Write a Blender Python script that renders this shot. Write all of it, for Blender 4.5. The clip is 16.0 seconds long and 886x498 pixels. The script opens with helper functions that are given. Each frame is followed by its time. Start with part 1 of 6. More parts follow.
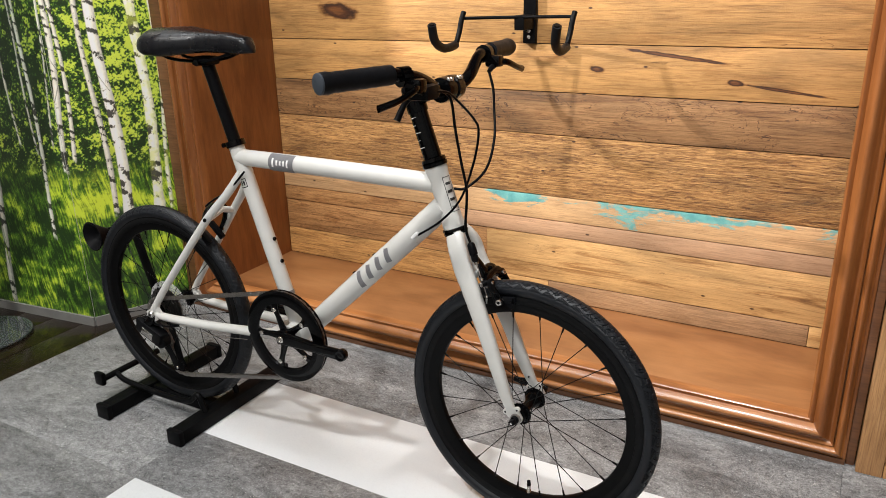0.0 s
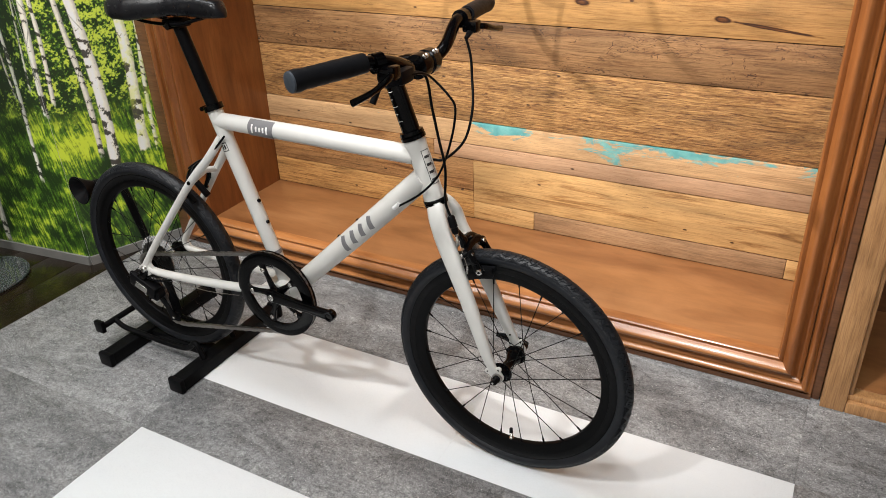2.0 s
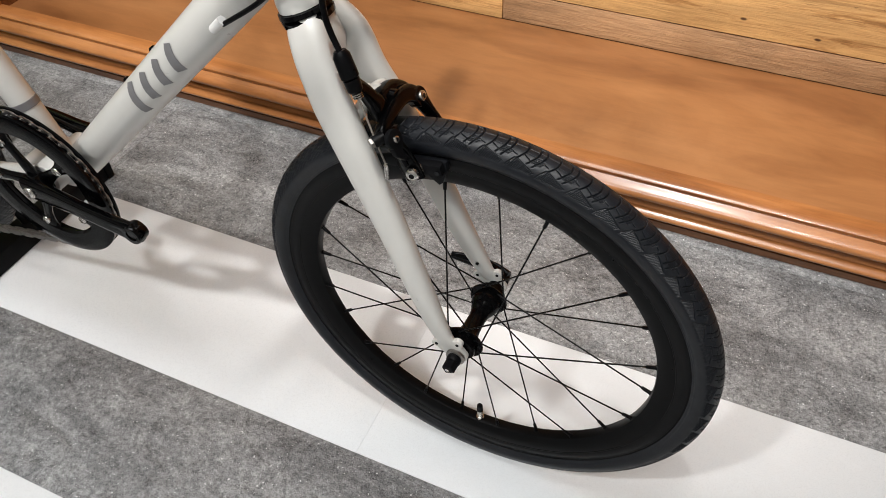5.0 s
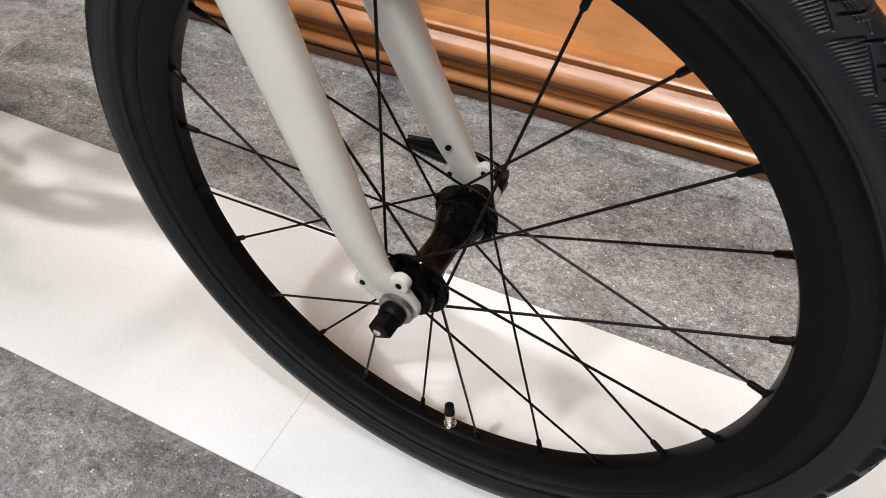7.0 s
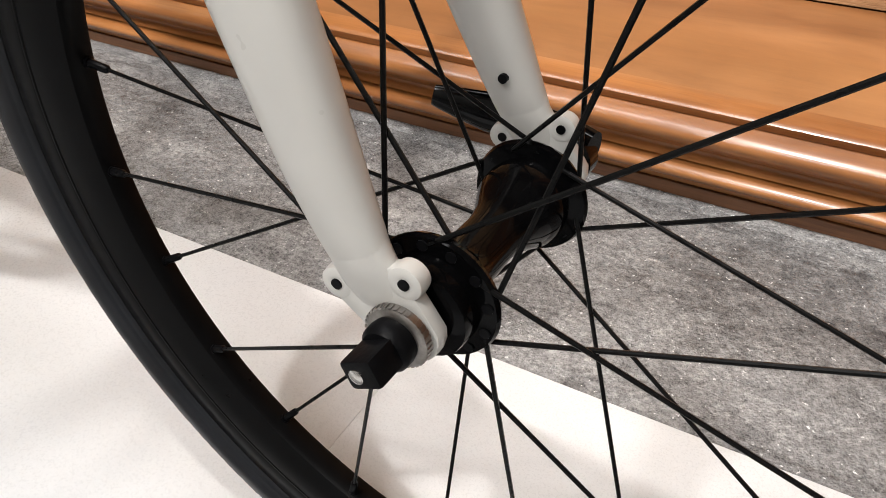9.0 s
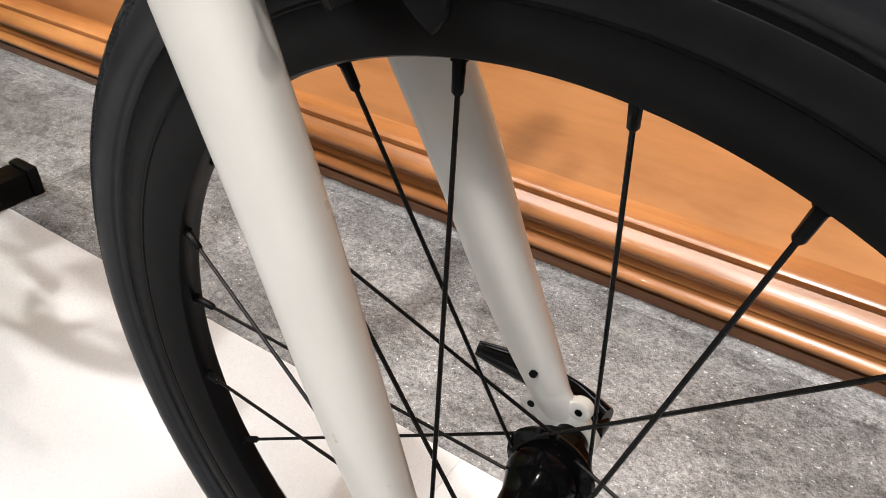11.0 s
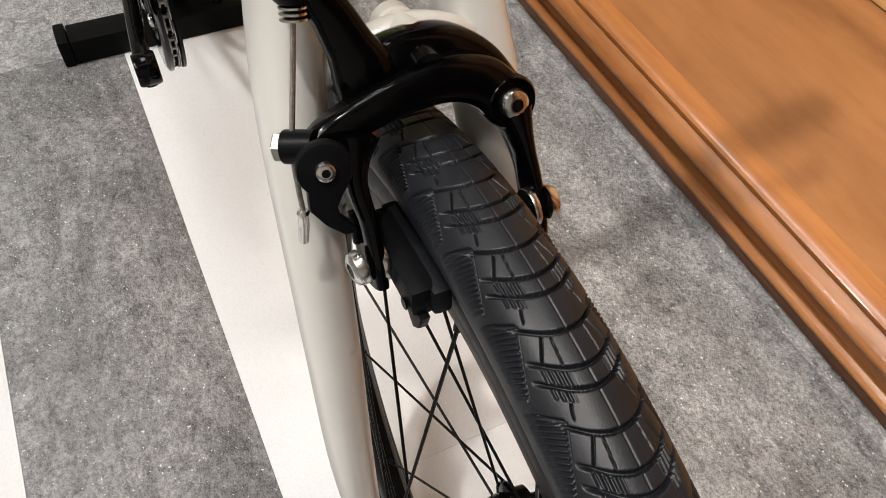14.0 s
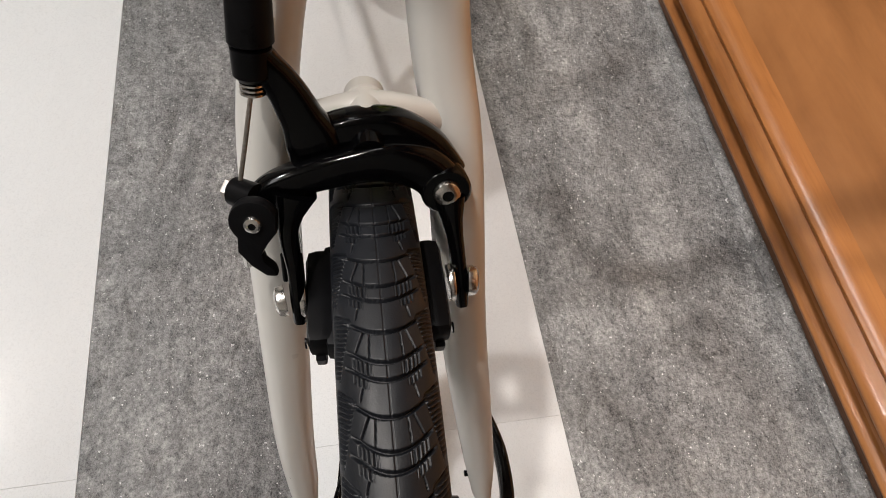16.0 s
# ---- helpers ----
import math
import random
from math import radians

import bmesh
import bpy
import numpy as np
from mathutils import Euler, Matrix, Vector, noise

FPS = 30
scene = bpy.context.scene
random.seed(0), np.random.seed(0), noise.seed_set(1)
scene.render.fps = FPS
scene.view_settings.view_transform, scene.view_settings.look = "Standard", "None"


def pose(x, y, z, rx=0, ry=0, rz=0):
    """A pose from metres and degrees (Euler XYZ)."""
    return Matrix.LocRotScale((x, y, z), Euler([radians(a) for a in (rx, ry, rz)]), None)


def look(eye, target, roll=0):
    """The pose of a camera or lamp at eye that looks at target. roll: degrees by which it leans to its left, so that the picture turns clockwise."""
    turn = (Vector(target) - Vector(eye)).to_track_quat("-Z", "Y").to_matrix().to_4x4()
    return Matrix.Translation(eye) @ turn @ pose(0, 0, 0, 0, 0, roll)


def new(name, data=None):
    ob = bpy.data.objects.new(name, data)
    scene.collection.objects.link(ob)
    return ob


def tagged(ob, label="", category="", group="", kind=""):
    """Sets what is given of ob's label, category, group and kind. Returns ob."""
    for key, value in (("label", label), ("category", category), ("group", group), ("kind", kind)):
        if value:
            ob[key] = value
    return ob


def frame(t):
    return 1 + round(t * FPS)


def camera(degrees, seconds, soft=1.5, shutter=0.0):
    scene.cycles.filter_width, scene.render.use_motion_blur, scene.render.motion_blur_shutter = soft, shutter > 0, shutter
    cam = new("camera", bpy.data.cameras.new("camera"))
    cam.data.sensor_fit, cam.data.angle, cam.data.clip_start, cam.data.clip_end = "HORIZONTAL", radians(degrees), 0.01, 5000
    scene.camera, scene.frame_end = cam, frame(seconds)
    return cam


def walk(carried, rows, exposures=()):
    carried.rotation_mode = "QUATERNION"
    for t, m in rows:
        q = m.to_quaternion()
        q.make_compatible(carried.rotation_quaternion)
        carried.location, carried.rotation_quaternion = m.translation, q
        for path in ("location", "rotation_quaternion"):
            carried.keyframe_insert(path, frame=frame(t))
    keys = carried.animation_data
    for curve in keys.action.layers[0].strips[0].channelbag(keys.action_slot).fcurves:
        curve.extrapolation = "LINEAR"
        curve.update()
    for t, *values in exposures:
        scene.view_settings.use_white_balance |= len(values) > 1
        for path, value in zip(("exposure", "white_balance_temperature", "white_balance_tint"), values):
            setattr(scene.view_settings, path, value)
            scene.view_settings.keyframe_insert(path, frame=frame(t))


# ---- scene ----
cam = camera(61.11, 16.0, 0.9)
PATH = [
    (0, (0.6351, -1.3615, 1.0298), (0.1720, -0.5403, 0.6964), -1.21),
    (0.5, (0.6512, -1.3914, 1.1324), (0.1953, -0.5869, 0.7518), -1.68),
    (1, (0.6694, -1.4032, 1.1857), (0.2183, -0.6156, 0.7658), -2.13),
    (1.5, (0.6821, -1.3714, 1.1975), (0.2369, -0.5967, 0.7484), -2.36),
    (2, (0.6449, -1.3087, 1.1955), (0.2132, -0.5442, 0.7168), -2.56),
    (2.5, (0.5614, -1.2159, 1.1735), (0.1530, -0.4627, 0.6578), -2.45),
    (3, (0.5065, -1.1278, 1.1402), (0.1222, -0.3946, 0.5793), -2.47),
    (3.5, (0.4676, -0.9829, 1.0982), (0.1110, -0.2822, 0.4802), -2.58),
    (4, (0.4281, -0.8494, 1.0425), (0.1008, -0.1856, 0.3700), -2.67),
    (4.5, (0.3864, -0.7487, 0.9782), (0.0828, -0.1150, 0.2667), -2.71),
    (4.7, (0.3610, -0.7050, 0.9497), (0.0655, -0.0837, 0.2239), -2.47),
    (6.8, (0.2950, -0.4806, 0.6147), (-0.0111, 0.1242, -0.1206), -0.67),
    (7, (0.2892, -0.4610, 0.5816), (-0.0169, 0.1571, -0.1424), -0.20),
    (7.5, (0.2716, -0.4176, 0.5051), (-0.0566, 0.2237, -0.1884), -0.47),
    (8, (0.2579, -0.3926, 0.4446), (-0.0900, 0.2750, -0.2137), -0.34),
    (8.5, (0.2494, -0.3828, 0.4065), (-0.1175, 0.3047, -0.2202), -0.12),
    (9, (0.2362, -0.3672, 0.4050), (-0.1537, 0.3332, -0.1928), 0.09),
    (9.5, (0.2338, -0.3640, 0.4218), (-0.1766, 0.3398, -0.1580), -0.03),
    (11.8, (0.2248, -0.3369, 0.5812), (-0.2389, 0.2935, -0.0413), 2.38),
    (12, (0.2253, -0.3281, 0.5895), (-0.2456, 0.2818, -0.0479), 2.44),
    (12.5, (0.2352, -0.3014, 0.6123), (-0.2727, 0.2460, -0.0528), 2.72),
    (13, (0.2430, -0.2801, 0.6378), (-0.2863, 0.1867, -0.0706), 2.82),
    (13.5, (0.2456, -0.2763, 0.6682), (-0.2855, 0.1126, -0.0846), 4.25),
    (14, (0.2413, -0.2678, 0.6849), (-0.2754, 0.0337, -0.1164), 5.53),
    (14.5, (0.2425, -0.2564, 0.7021), (-0.2544, -0.0104, -0.1301), 8.01),
    (15, (0.2486, -0.2389, 0.7188), (-0.2208, -0.0469, -0.1431), 9.19),
    (15.5, (0.2506, -0.2140, 0.7299), (-0.2314, -0.0613, -0.1329), 7.94),
    (16, (0.2448, -0.1934, 0.7395), (-0.2651, -0.0678, -0.1114), 5.98),
]
walk(cam, [(t, look(eye, target, roll)) for t, eye, target, roll in PATH], [(0, -0.15, 6500, 10), (2.5, -0.15, 6500, 10), (4, -0.25, 6500, 10), (5, -0.2, 6500, 10), (7, -0.05, 6600, 11), (9.5, 0.06, 6700, 12), (12, 0.36, 6760, 12), (12.6, 0.22, 6820, 12), (13, 0.08, 6840, 12), (14, -0.05, 6880, 12), (15, -0.27, 6880, 13), (16, -0.38, 6880, 13)])

# ---- world, lamps, exposure ----
world = bpy.data.worlds.new("shop_world")
scene.world = world
world.use_nodes = True
world.node_tree.nodes["Background"].inputs[0].default_value = (1.0, 0.93, 0.84, 1)
world.node_tree.nodes["Background"].inputs[1].default_value = 0.03


def spot(name, eye, target, watts, size=0.05, angle=70, blend=0.6, tint=(1.0, 0.97, 0.93)):
    d = bpy.data.lights.new(name, "SPOT")
    d.energy, d.shadow_soft_size, d.spot_size, d.spot_blend, d.color = watts, size, radians(angle), blend, tint
    ob = new(name, d)
    ob.matrix_world = look(eye, target)
    return ob


def panel(name, place, sx, sy, watts, tint=(0.93, 0.97, 1.0)):
    d = bpy.data.lights.new(name, "AREA")
    d.shape, d.size, d.size_y, d.energy, d.color = "RECTANGLE", sx, sy, watts, tint
    ob = new(name, d)
    ob.matrix_world = look(place, (place[0], place[1], 0))
    return ob


spot("ceiling_spot_main", (0.25, -0.68, 2.62), (0.02, 0.69, 0.72), 215, 0.035, 56)
spot("ceiling_spot_front", (-0.55, -1.65, 2.62), (-0.1, -0.35, 0.0), 150, 0.075, 54, tint=(1.0, 0.985, 0.965))
spot("ceiling_spot_right", (0.80, -1.3, 2.62), (0.50, 0.69, 0.25), 75, 0.08, 38)
spot("ceiling_spot_left", (-2.6, -0.98, 2.62), (0.10, 0.69, 0.85), 680, 0.045, 26)
spot("ceiling_spot_mural", (-1.1, -1.1, 2.62), (-1.62, 0.1, 0.95), 190, 0.06, 66)
panel("ceiling_panel_front", (0.2, -1.9, 2.66), 1.8, 0.6, 44)
panel("ceiling_panel_back", (-0.8, -0.3, 2.66), 1.6, 0.4, 26)


# ---- mesh building ----
def blunt(v, power):
    return math.copysign(abs(v) ** power, v)


class Shape:
    """Collects vertices and faces for one mesh."""

    def __init__(self):
        self.v, self.f = [], []

    def add(self, verts, faces):
        n = len(self.v)
        self.v += [tuple(map(float, p)) for p in verts]
        self.f += [tuple(n + i for i in face) for face in faces]
        return self

    def sweep(self, path, radii, n=14, flat=None, up=None, closed=False, caps=True, square=1.0):
        """A round or oval bar along a path; flat is the second radius (across), up the first radius's direction."""
        path = [Vector(p) for p in path]
        m = len(path)
        radii = list(radii) if hasattr(radii, "__len__") else [radii] * m
        flat = radii if flat is None else (list(flat) if hasattr(flat, "__len__") else [flat] * m)
        rings, ref = [], Vector(up) if up else None
        for i, p in enumerate(path):
            a = path[(i - 1) % m] if (closed or i) else p
            b = path[(i + 1) % m] if (closed or i < m - 1) else p
            t = (b - a).normalized()
            if ref is None:
                ref = Vector((0, 0, 1)) if abs(t.z) < 0.9 else Vector((0, 1, 0))
            u = (ref - t * ref.dot(t)).normalized()
            w = t.cross(u)
            if up is None:
                ref = u
            rings.append([p + u * blunt(math.cos(k * math.tau / n), square) * radii[i] + w * blunt(math.sin(k * math.tau / n), square) * flat[i] for k in range(n)])
        faces, last = [], m if closed else m - 1
        for i in range(last):
            j = (i + 1) % m
            for k in range(n):
                l = (k + 1) % n
                faces.append((i * n + k, i * n + l, j * n + l, j * n + k))
        if caps and not closed:
            faces += [tuple(reversed(range(n))), tuple(range((m - 1) * n, m * n))]
        return self.add([q for r in rings for q in r], faces)

    def lathe(self, profile, place, axis, n=32, closed=False):
        """Turns (radius, height) pairs round an axis."""
        axis = Vector(axis).normalized()
        u = axis.orthogonal().normalized()
        w = axis.cross(u)
        place = Vector(place)
        verts = [place + axis * h + (u * math.cos(k * math.tau / n) + w * math.sin(k * math.tau / n)) * max(r, 1e-5) for r, h in profile for k in range(n)]
        m, faces = len(profile), []
        for i in range(m if closed else m - 1):
            j = (i + 1) % m
            for k in range(n):
                l = (k + 1) % n
                faces.append((i * n + k, i * n + l, j * n + l, j * n + k))
        if not closed:
            faces += [tuple(reversed(range(n))), tuple(range((m - 1) * n, m * n))]
        return self.add(verts, faces)

    def box(self, lo, hi, bevel=0.0, m=None):
        """A box between two corners with chamfered edges, turned by m."""
        bm = bmesh.new()
        bmesh.ops.create_cube(bm, size=1)
        lo, hi = Vector(lo), Vector(hi)
        for v in bm.verts:
            v.co = Vector([lo[i] if v.co[i] < 0 else hi[i] for i in range(3)])
        if bevel:
            bmesh.ops.bevel(bm, geom=bm.edges[:], offset=bevel, segments=2, profile=0.6, affect="EDGES")
        return self.bm(bm, m)

    def bm(self, bm, m=None):
        bm.verts.index_update()
        verts = [(m @ v.co if m else v.co) for v in bm.verts]
        faces = [[v.index for v in f.verts] for f in bm.faces]
        bm.free()
        return self.add(verts, faces)

    def plate(self, outline, thick, m, bevel=0.0008):
        """A flat plate from a 2D outline in m's x and y, centred on its z."""
        bm = bmesh.new()
        f = bm.faces.new([bm.verts.new((x, y, -thick / 2)) for x, y in outline])
        new_geom = bmesh.ops.extrude_face_region(bm, geom=[f])["geom"]
        bmesh.ops.translate(bm, verts=[g for g in new_geom if isinstance(g, bmesh.types.BMVert)], vec=(0, 0, thick))
        bmesh.ops.recalc_face_normals(bm, faces=bm.faces[:])
        if bevel:
            rim = [e for e in bm.edges if len(e.link_faces) == 2 and any(len(q.verts) > 4 for q in e.link_faces)]
            bmesh.ops.bevel(bm, geom=rim, offset=bevel, segments=2, profile=0.6, affect="EDGES")
        return self.bm(bm, m)

    def dome(self, place, axis, radius, high):
        """A round screw head with a hexagon socket."""
        p = [(radius, 0), (radius, high * 0.35), (radius * 0.9, high * 0.75), (radius * 0.62, high), (radius * 0.42, high)]
        self.lathe(p + [(radius * 0.39, high * 0.3)], place, axis, 18)
        return self

    def mesh(self, name, shift=(0, 0, 0), sharp=38):
        me = bpy.data.meshes.new(name)
        s = Vector(shift)
        me.from_pydata([tuple(Vector(p) - s) for p in self.v], [], self.f)
        me.shade_smooth()
        me.set_sharp_from_angle(angle=radians(sharp))
        me.update()
        return me


def thing(name, place, label, category, group="", kind=""):
    """An Empty at the base of a thing, to hold its parts."""
    ob = new(name)
    ob.empty_display_size = 0.05
    ob.location = place
    return tagged(ob, label, category, group, kind)


def root(ob):
    while ob.parent:
        ob = ob.parent
    return ob


def part(name, shape, material, parent, label="", sharp=38):
    """Links a shape, given in the place's metres, as one mesh under a thing or a part."""
    me = shape.mesh(name, root(parent).location, sharp)
    me.materials.append(material)
    ob = new(name, me)
    ob.parent = parent
    return tagged(ob, label)


def whole(name, shape, material, label, category, kind="", group=""):
    """A thing or a piece of the setting that is one mesh."""
    me = shape.mesh(name)
    me.materials.append(material)
    return tagged(new(name, me), label, category, group, kind)


def spline(points, steps=8):
    """A smooth path through the points."""
    pts = [Vector(p) for p in points]
    out = []
    for i in range(len(pts) - 1):
        a, b, c, d = pts[max(i - 1, 0)], pts[i], pts[i + 1], pts[min(i + 2, len(pts) - 1)]
        for k in range(steps):
            t = k / steps
            out.append(0.5 * ((2 * b) + (c - a) * t + (2 * a - 5 * b + 4 * c - d) * t**2 + (3 * b - a - 3 * c + d) * t**3))
    return out + [pts[-1]]


def ramp(values, count):
    """Values spread evenly over a path of that many points."""
    return [float(np.interp(i / max(count - 1, 1), np.linspace(0, 1, len(values)), values)) for i in range(count)]


# ---- materials ----
def material(name, rough=0.5, metal=0.0, coat=0.0):
    m = bpy.data.materials.new(name)
    m.use_nodes = True
    b = m.node_tree.nodes["Principled BSDF"]
    b.inputs["Roughness"].default_value, b.inputs["Metallic"].default_value = rough, metal
    b.inputs["Coat Weight"].default_value = coat
    b.inputs["Coat Roughness"].default_value = 0.12
    return m, m.node_tree, b


def node(tree, kind, **values):
    n = tree.nodes.new(kind)
    for key, value in values.items():
        n.inputs[key].default_value = value
    return n


def coords(tree, scale, jitter=0.0, turn=0.0):
    """Object coordinates, scaled; each object shifted by its own random amount."""
    tc, mp = tree.nodes.new("ShaderNodeTexCoord"), tree.nodes.new("ShaderNodeMapping")
    mp.inputs["Scale"].default_value = scale
    mp.inputs["Rotation"].default_value = (turn, 0, 0)
    tree.links.new(tc.outputs["Object"], mp.inputs["Vector"])
    if jitter:
        info, mul = tree.nodes.new("ShaderNodeObjectInfo"), tree.nodes.new("ShaderNodeMath")
        mul.operation = "MULTIPLY"
        mul.inputs[1].default_value = jitter
        tree.links.new(info.outputs["Random"], mul.inputs[0])
        tree.links.new(mul.outputs[0], mp.inputs["Location"])
    return mp.outputs["Vector"]


def noise_tex(tree, vector, scale, detail=5.0, rough=0.55, distort=0.0):
    n = node(tree, "ShaderNodeTexNoise", Scale=scale, Detail=detail, Roughness=rough, Distortion=distort)
    tree.links.new(vector, n.inputs["Vector"])
    return n.outputs["Fac"]


def colours(tree, fac, stops):
    r = tree.nodes.new("ShaderNodeValToRGB")
    while len(r.color_ramp.elements) < len(stops):
        r.color_ramp.elements.new(0.5)
    for e, (at, c) in zip(r.color_ramp.elements, stops):
        e.position, e.color = at, (*c, 1)
    tree.links.new(fac, r.inputs["Fac"])
    return r.outputs["Color"]


def mixed(tree, fac, a, b, how="MIX"):
    n = tree.nodes.new("ShaderNodeMix")
    n.data_type, n.blend_type = "RGBA", how
    for value, slot in ((fac, 0), (a, 6), (b, 7)):
        if hasattr(value, "is_output"):
            tree.links.new(value, n.inputs[slot])
        else:
            n.inputs[slot].default_value = value if slot == 0 else (*value, 1)
    return n.outputs[2]


def bump(tree, bsdf, height, strength=0.3, distance=0.001):
    n = node(tree, "ShaderNodeBump", Strength=strength, Distance=distance)
    tree.links.new(height, n.inputs["Height"])
    tree.links.new(n.outputs["Normal"], bsdf.inputs["Normal"])


def plain(name, colour, rough=0.5, metal=0.0, coat=0.0, vary=0.12, grain=0.0, scale=60.0, grain_scale=900.0, spec=None):
    """A surface of one colour with slight patches, uneven gloss and an optional fine relief."""
    m, t, b = material(name, rough, metal, coat)
    v = coords(t, (1, 1, 1))
    big = noise_tex(t, v, scale, 4)
    low, high = [c * (1 - vary) for c in colour], [min(c * (1 + vary), 1) for c in colour]
    t.links.new(colours(t, big, [(0.3, low), (0.7, high)]), b.inputs["Base Color"])
    r = colours(t, noise_tex(t, v, scale * 2.3, 3), [(0.25, [max(rough - 0.07, 0.03)] * 3), (0.75, [min(rough + 0.07, 1)] * 3)])
    t.links.new(r, b.inputs["Roughness"])
    if max(colour) < 0.014 and not metal:
        b.inputs["Specular IOR Level"].default_value = 0.075 if rough < 0.2 else 0.07
    if spec is not None:
        b.inputs["Specular IOR Level"].default_value = spec
    if grain:
        bump(t, b, noise_tex(t, v, grain_scale, 2), grain, 0.0006)
    return m


def wood(name, dark, mid, light, along="x", rough=0.45, coat=0.0, relief=0.35, stretch=14.0, size=3.0, jitter=37.0, fibre=0.6, waves=0.0, wave_scale=55.0):
    """Wood with long grain along one axis, darker streaks and fine fibres."""
    m, t, b = material(name, rough, 0.0, coat)
    k = "xyz".index(along)
    s = [stretch] * 3
    s[k] = 1.0
    v = coords(t, s, jitter)
    broad = noise_tex(t, v, size, 8, 0.62, 1.2)
    s2 = [stretch * 9] * 3
    s2[k] = 3.0
    fine = noise_tex(t, coords(t, s2, jitter), size * 1.6, 6, 0.7, 0.4)
    base = colours(t, broad, [(0.28, dark), (0.5, mid), (0.72, light)])
    shade = colours(t, fine, [(0.34, (0.30, 0.24, 0.20)), (0.56, (1, 1, 1))])
    col = mixed(t, fibre, base, shade, "MULTIPLY")
    height = fine
    if waves:
        s5 = [1.0] * 3
        s5[k] = 0.07
        wv = node(t, "ShaderNodeTexWave", Scale=wave_scale, Distortion=11.0, Detail=3.0, **{"Detail Scale": 0.3, "Detail Roughness": 0.62})
        wv.bands_direction = "DIAGONAL"
        t.links.new(coords(t, s5, jitter), wv.inputs["Vector"])
        ring = colours(t, wv.outputs["Fac"], [(0.05, (0.34, 0.26, 0.20)), (0.30, (0.92, 0.90, 0.88)), (1.0, (1.0, 1.0, 1.0))])
        where_w = colours(t, noise_tex(t, coords(t, (1.2, 1.2, 3.0), jitter), 3.0, 3), [(0.38, [waves * 0.25] * 3), (0.6, [waves] * 3)])
        col = mixed(t, where_w, col, mixed(t, 1.0, col, ring, "MULTIPLY"))
        both = t.nodes.new("ShaderNodeMath")
        both.operation = "MULTIPLY_ADD"
        both.inputs[1].default_value = 0.5
        t.links.new(wv.outputs["Fac"], both.inputs[0])
        t.links.new(fine, both.inputs[2])
        height = both.outputs[0]
    flow = [2.6] * 3
    flow[k] = 1.0
    patch = colours(t, noise_tex(t, coords(t, flow, jitter), 3.0, 6, 0.6, 0.6), [(0.33, (0.60, 0.53, 0.48)), (0.48, (0.90, 0.88, 0.86)), (0.62, (1.0, 1.0, 1.0))])
    col = mixed(t, 0.8, col, patch, "MULTIPLY")
    t.links.new(col, b.inputs["Base Color"])
    bump(t, b, height, relief, 0.0016)
    return m


M_PAINT = plain("cream_white_gloss_paint", (0.580, 0.570, 0.540), 0.34, 0, 0.3, 0.03, 0, 20)
M_TYRE = plain("black_tyre_rubber", (0.0066, 0.0076, 0.0100), 0.42, 0, 0, 0.25, 0.10, 40, 1400, 0.32)
M_RIM = plain("matte_black_anodised_rim", (0.0030, 0.0030, 0.0032), 0.34, 0, 0, 0.15, 0.04, 60, 900, 0.08)
M_TRACK = plain("worn_dark_brake_track", (0.0065, 0.0065, 0.0068), 0.36, 0.0, 0, 0.2, 0.04, 90, 900, 0.08)
M_GLOSSBLACK = plain("gloss_black_metal", (0.0010, 0.0010, 0.0012), 0.11, 0.0, 0.0, 0.2, 0, 90)
M_BLACK = plain("satin_black_metal", (0.0032, 0.0032, 0.0036), 0.32, 0.0, 0.0, 0.2, 0.05, 90)
M_PLASTIC = plain("black_plastic", (0.0042, 0.0042, 0.0048), 0.4, 0, 0, 0.2, 0.15, 70, 600)
M_SPOKE = plain("black_steel_spoke", (0.006, 0.006, 0.006), 0.3, 0.0, 0, 0.1, 0, 90)
M_STEEL = plain("bright_steel", (0.62, 0.6, 0.57), 0.22, 1.0, 0, 0.1, 0.05, 200)
M_DULLSTEEL = plain("dull_chain_steel", (0.34, 0.32, 0.30), 0.38, 1.0, 0, 0.25, 0.1, 300)
M_DARKSTEEL = plain("dark_sprocket_steel", (0.13, 0.125, 0.12), 0.36, 1.0, 0, 0.25, 0.1, 300)
M_BRAID = plain("brake_cable_steel", (0.32, 0.29, 0.26), 0.4, 1.0, 0, 0.25, 0.5, 500, 2500)
M_GRIP = plain("dark_grey_grip_rubber", (0.0042, 0.0048, 0.0062), 0.5, 0, 0, 0.2, 0.25, 60, 700, 0.16)
M_CAPGREY = plain("grey_grip_end", (0.032, 0.040, 0.052), 0.55, 0, 0, 0.15, 0.1)
M_SADDLE = plain("black_saddle_vinyl", (0.005, 0.005, 0.0062), 0.30, 0, 0, 0.15, 0.2, 40, 500, 0.3)
M_DECAL = plain("grey_decal", (0.16, 0.155, 0.16), 0.35, 0, 0.2, 0.06)
M_DECALDARK = plain("black_decal", (0.02, 0.02, 0.02), 0.35, 0, 0.2, 0.06)
M_WHITE = plain("white_decal", (0.75, 0.74, 0.72), 0.4, 0, 0, 0.04)
M_STAND = plain("black_powder_coat", (0.0035, 0.0035, 0.0038), 0.38, 0, 0, 0.2, 0.2, 60, 900)
M_CHROME = plain("chrome", (0.75, 0.75, 0.75), 0.1, 1.0, 0, 0.05)
M_HUB = plain("black_anodised_hub", (0.0018, 0.0018, 0.002), 0.10, 0, 0, 0.2, 0, 90, 900, 0.09)
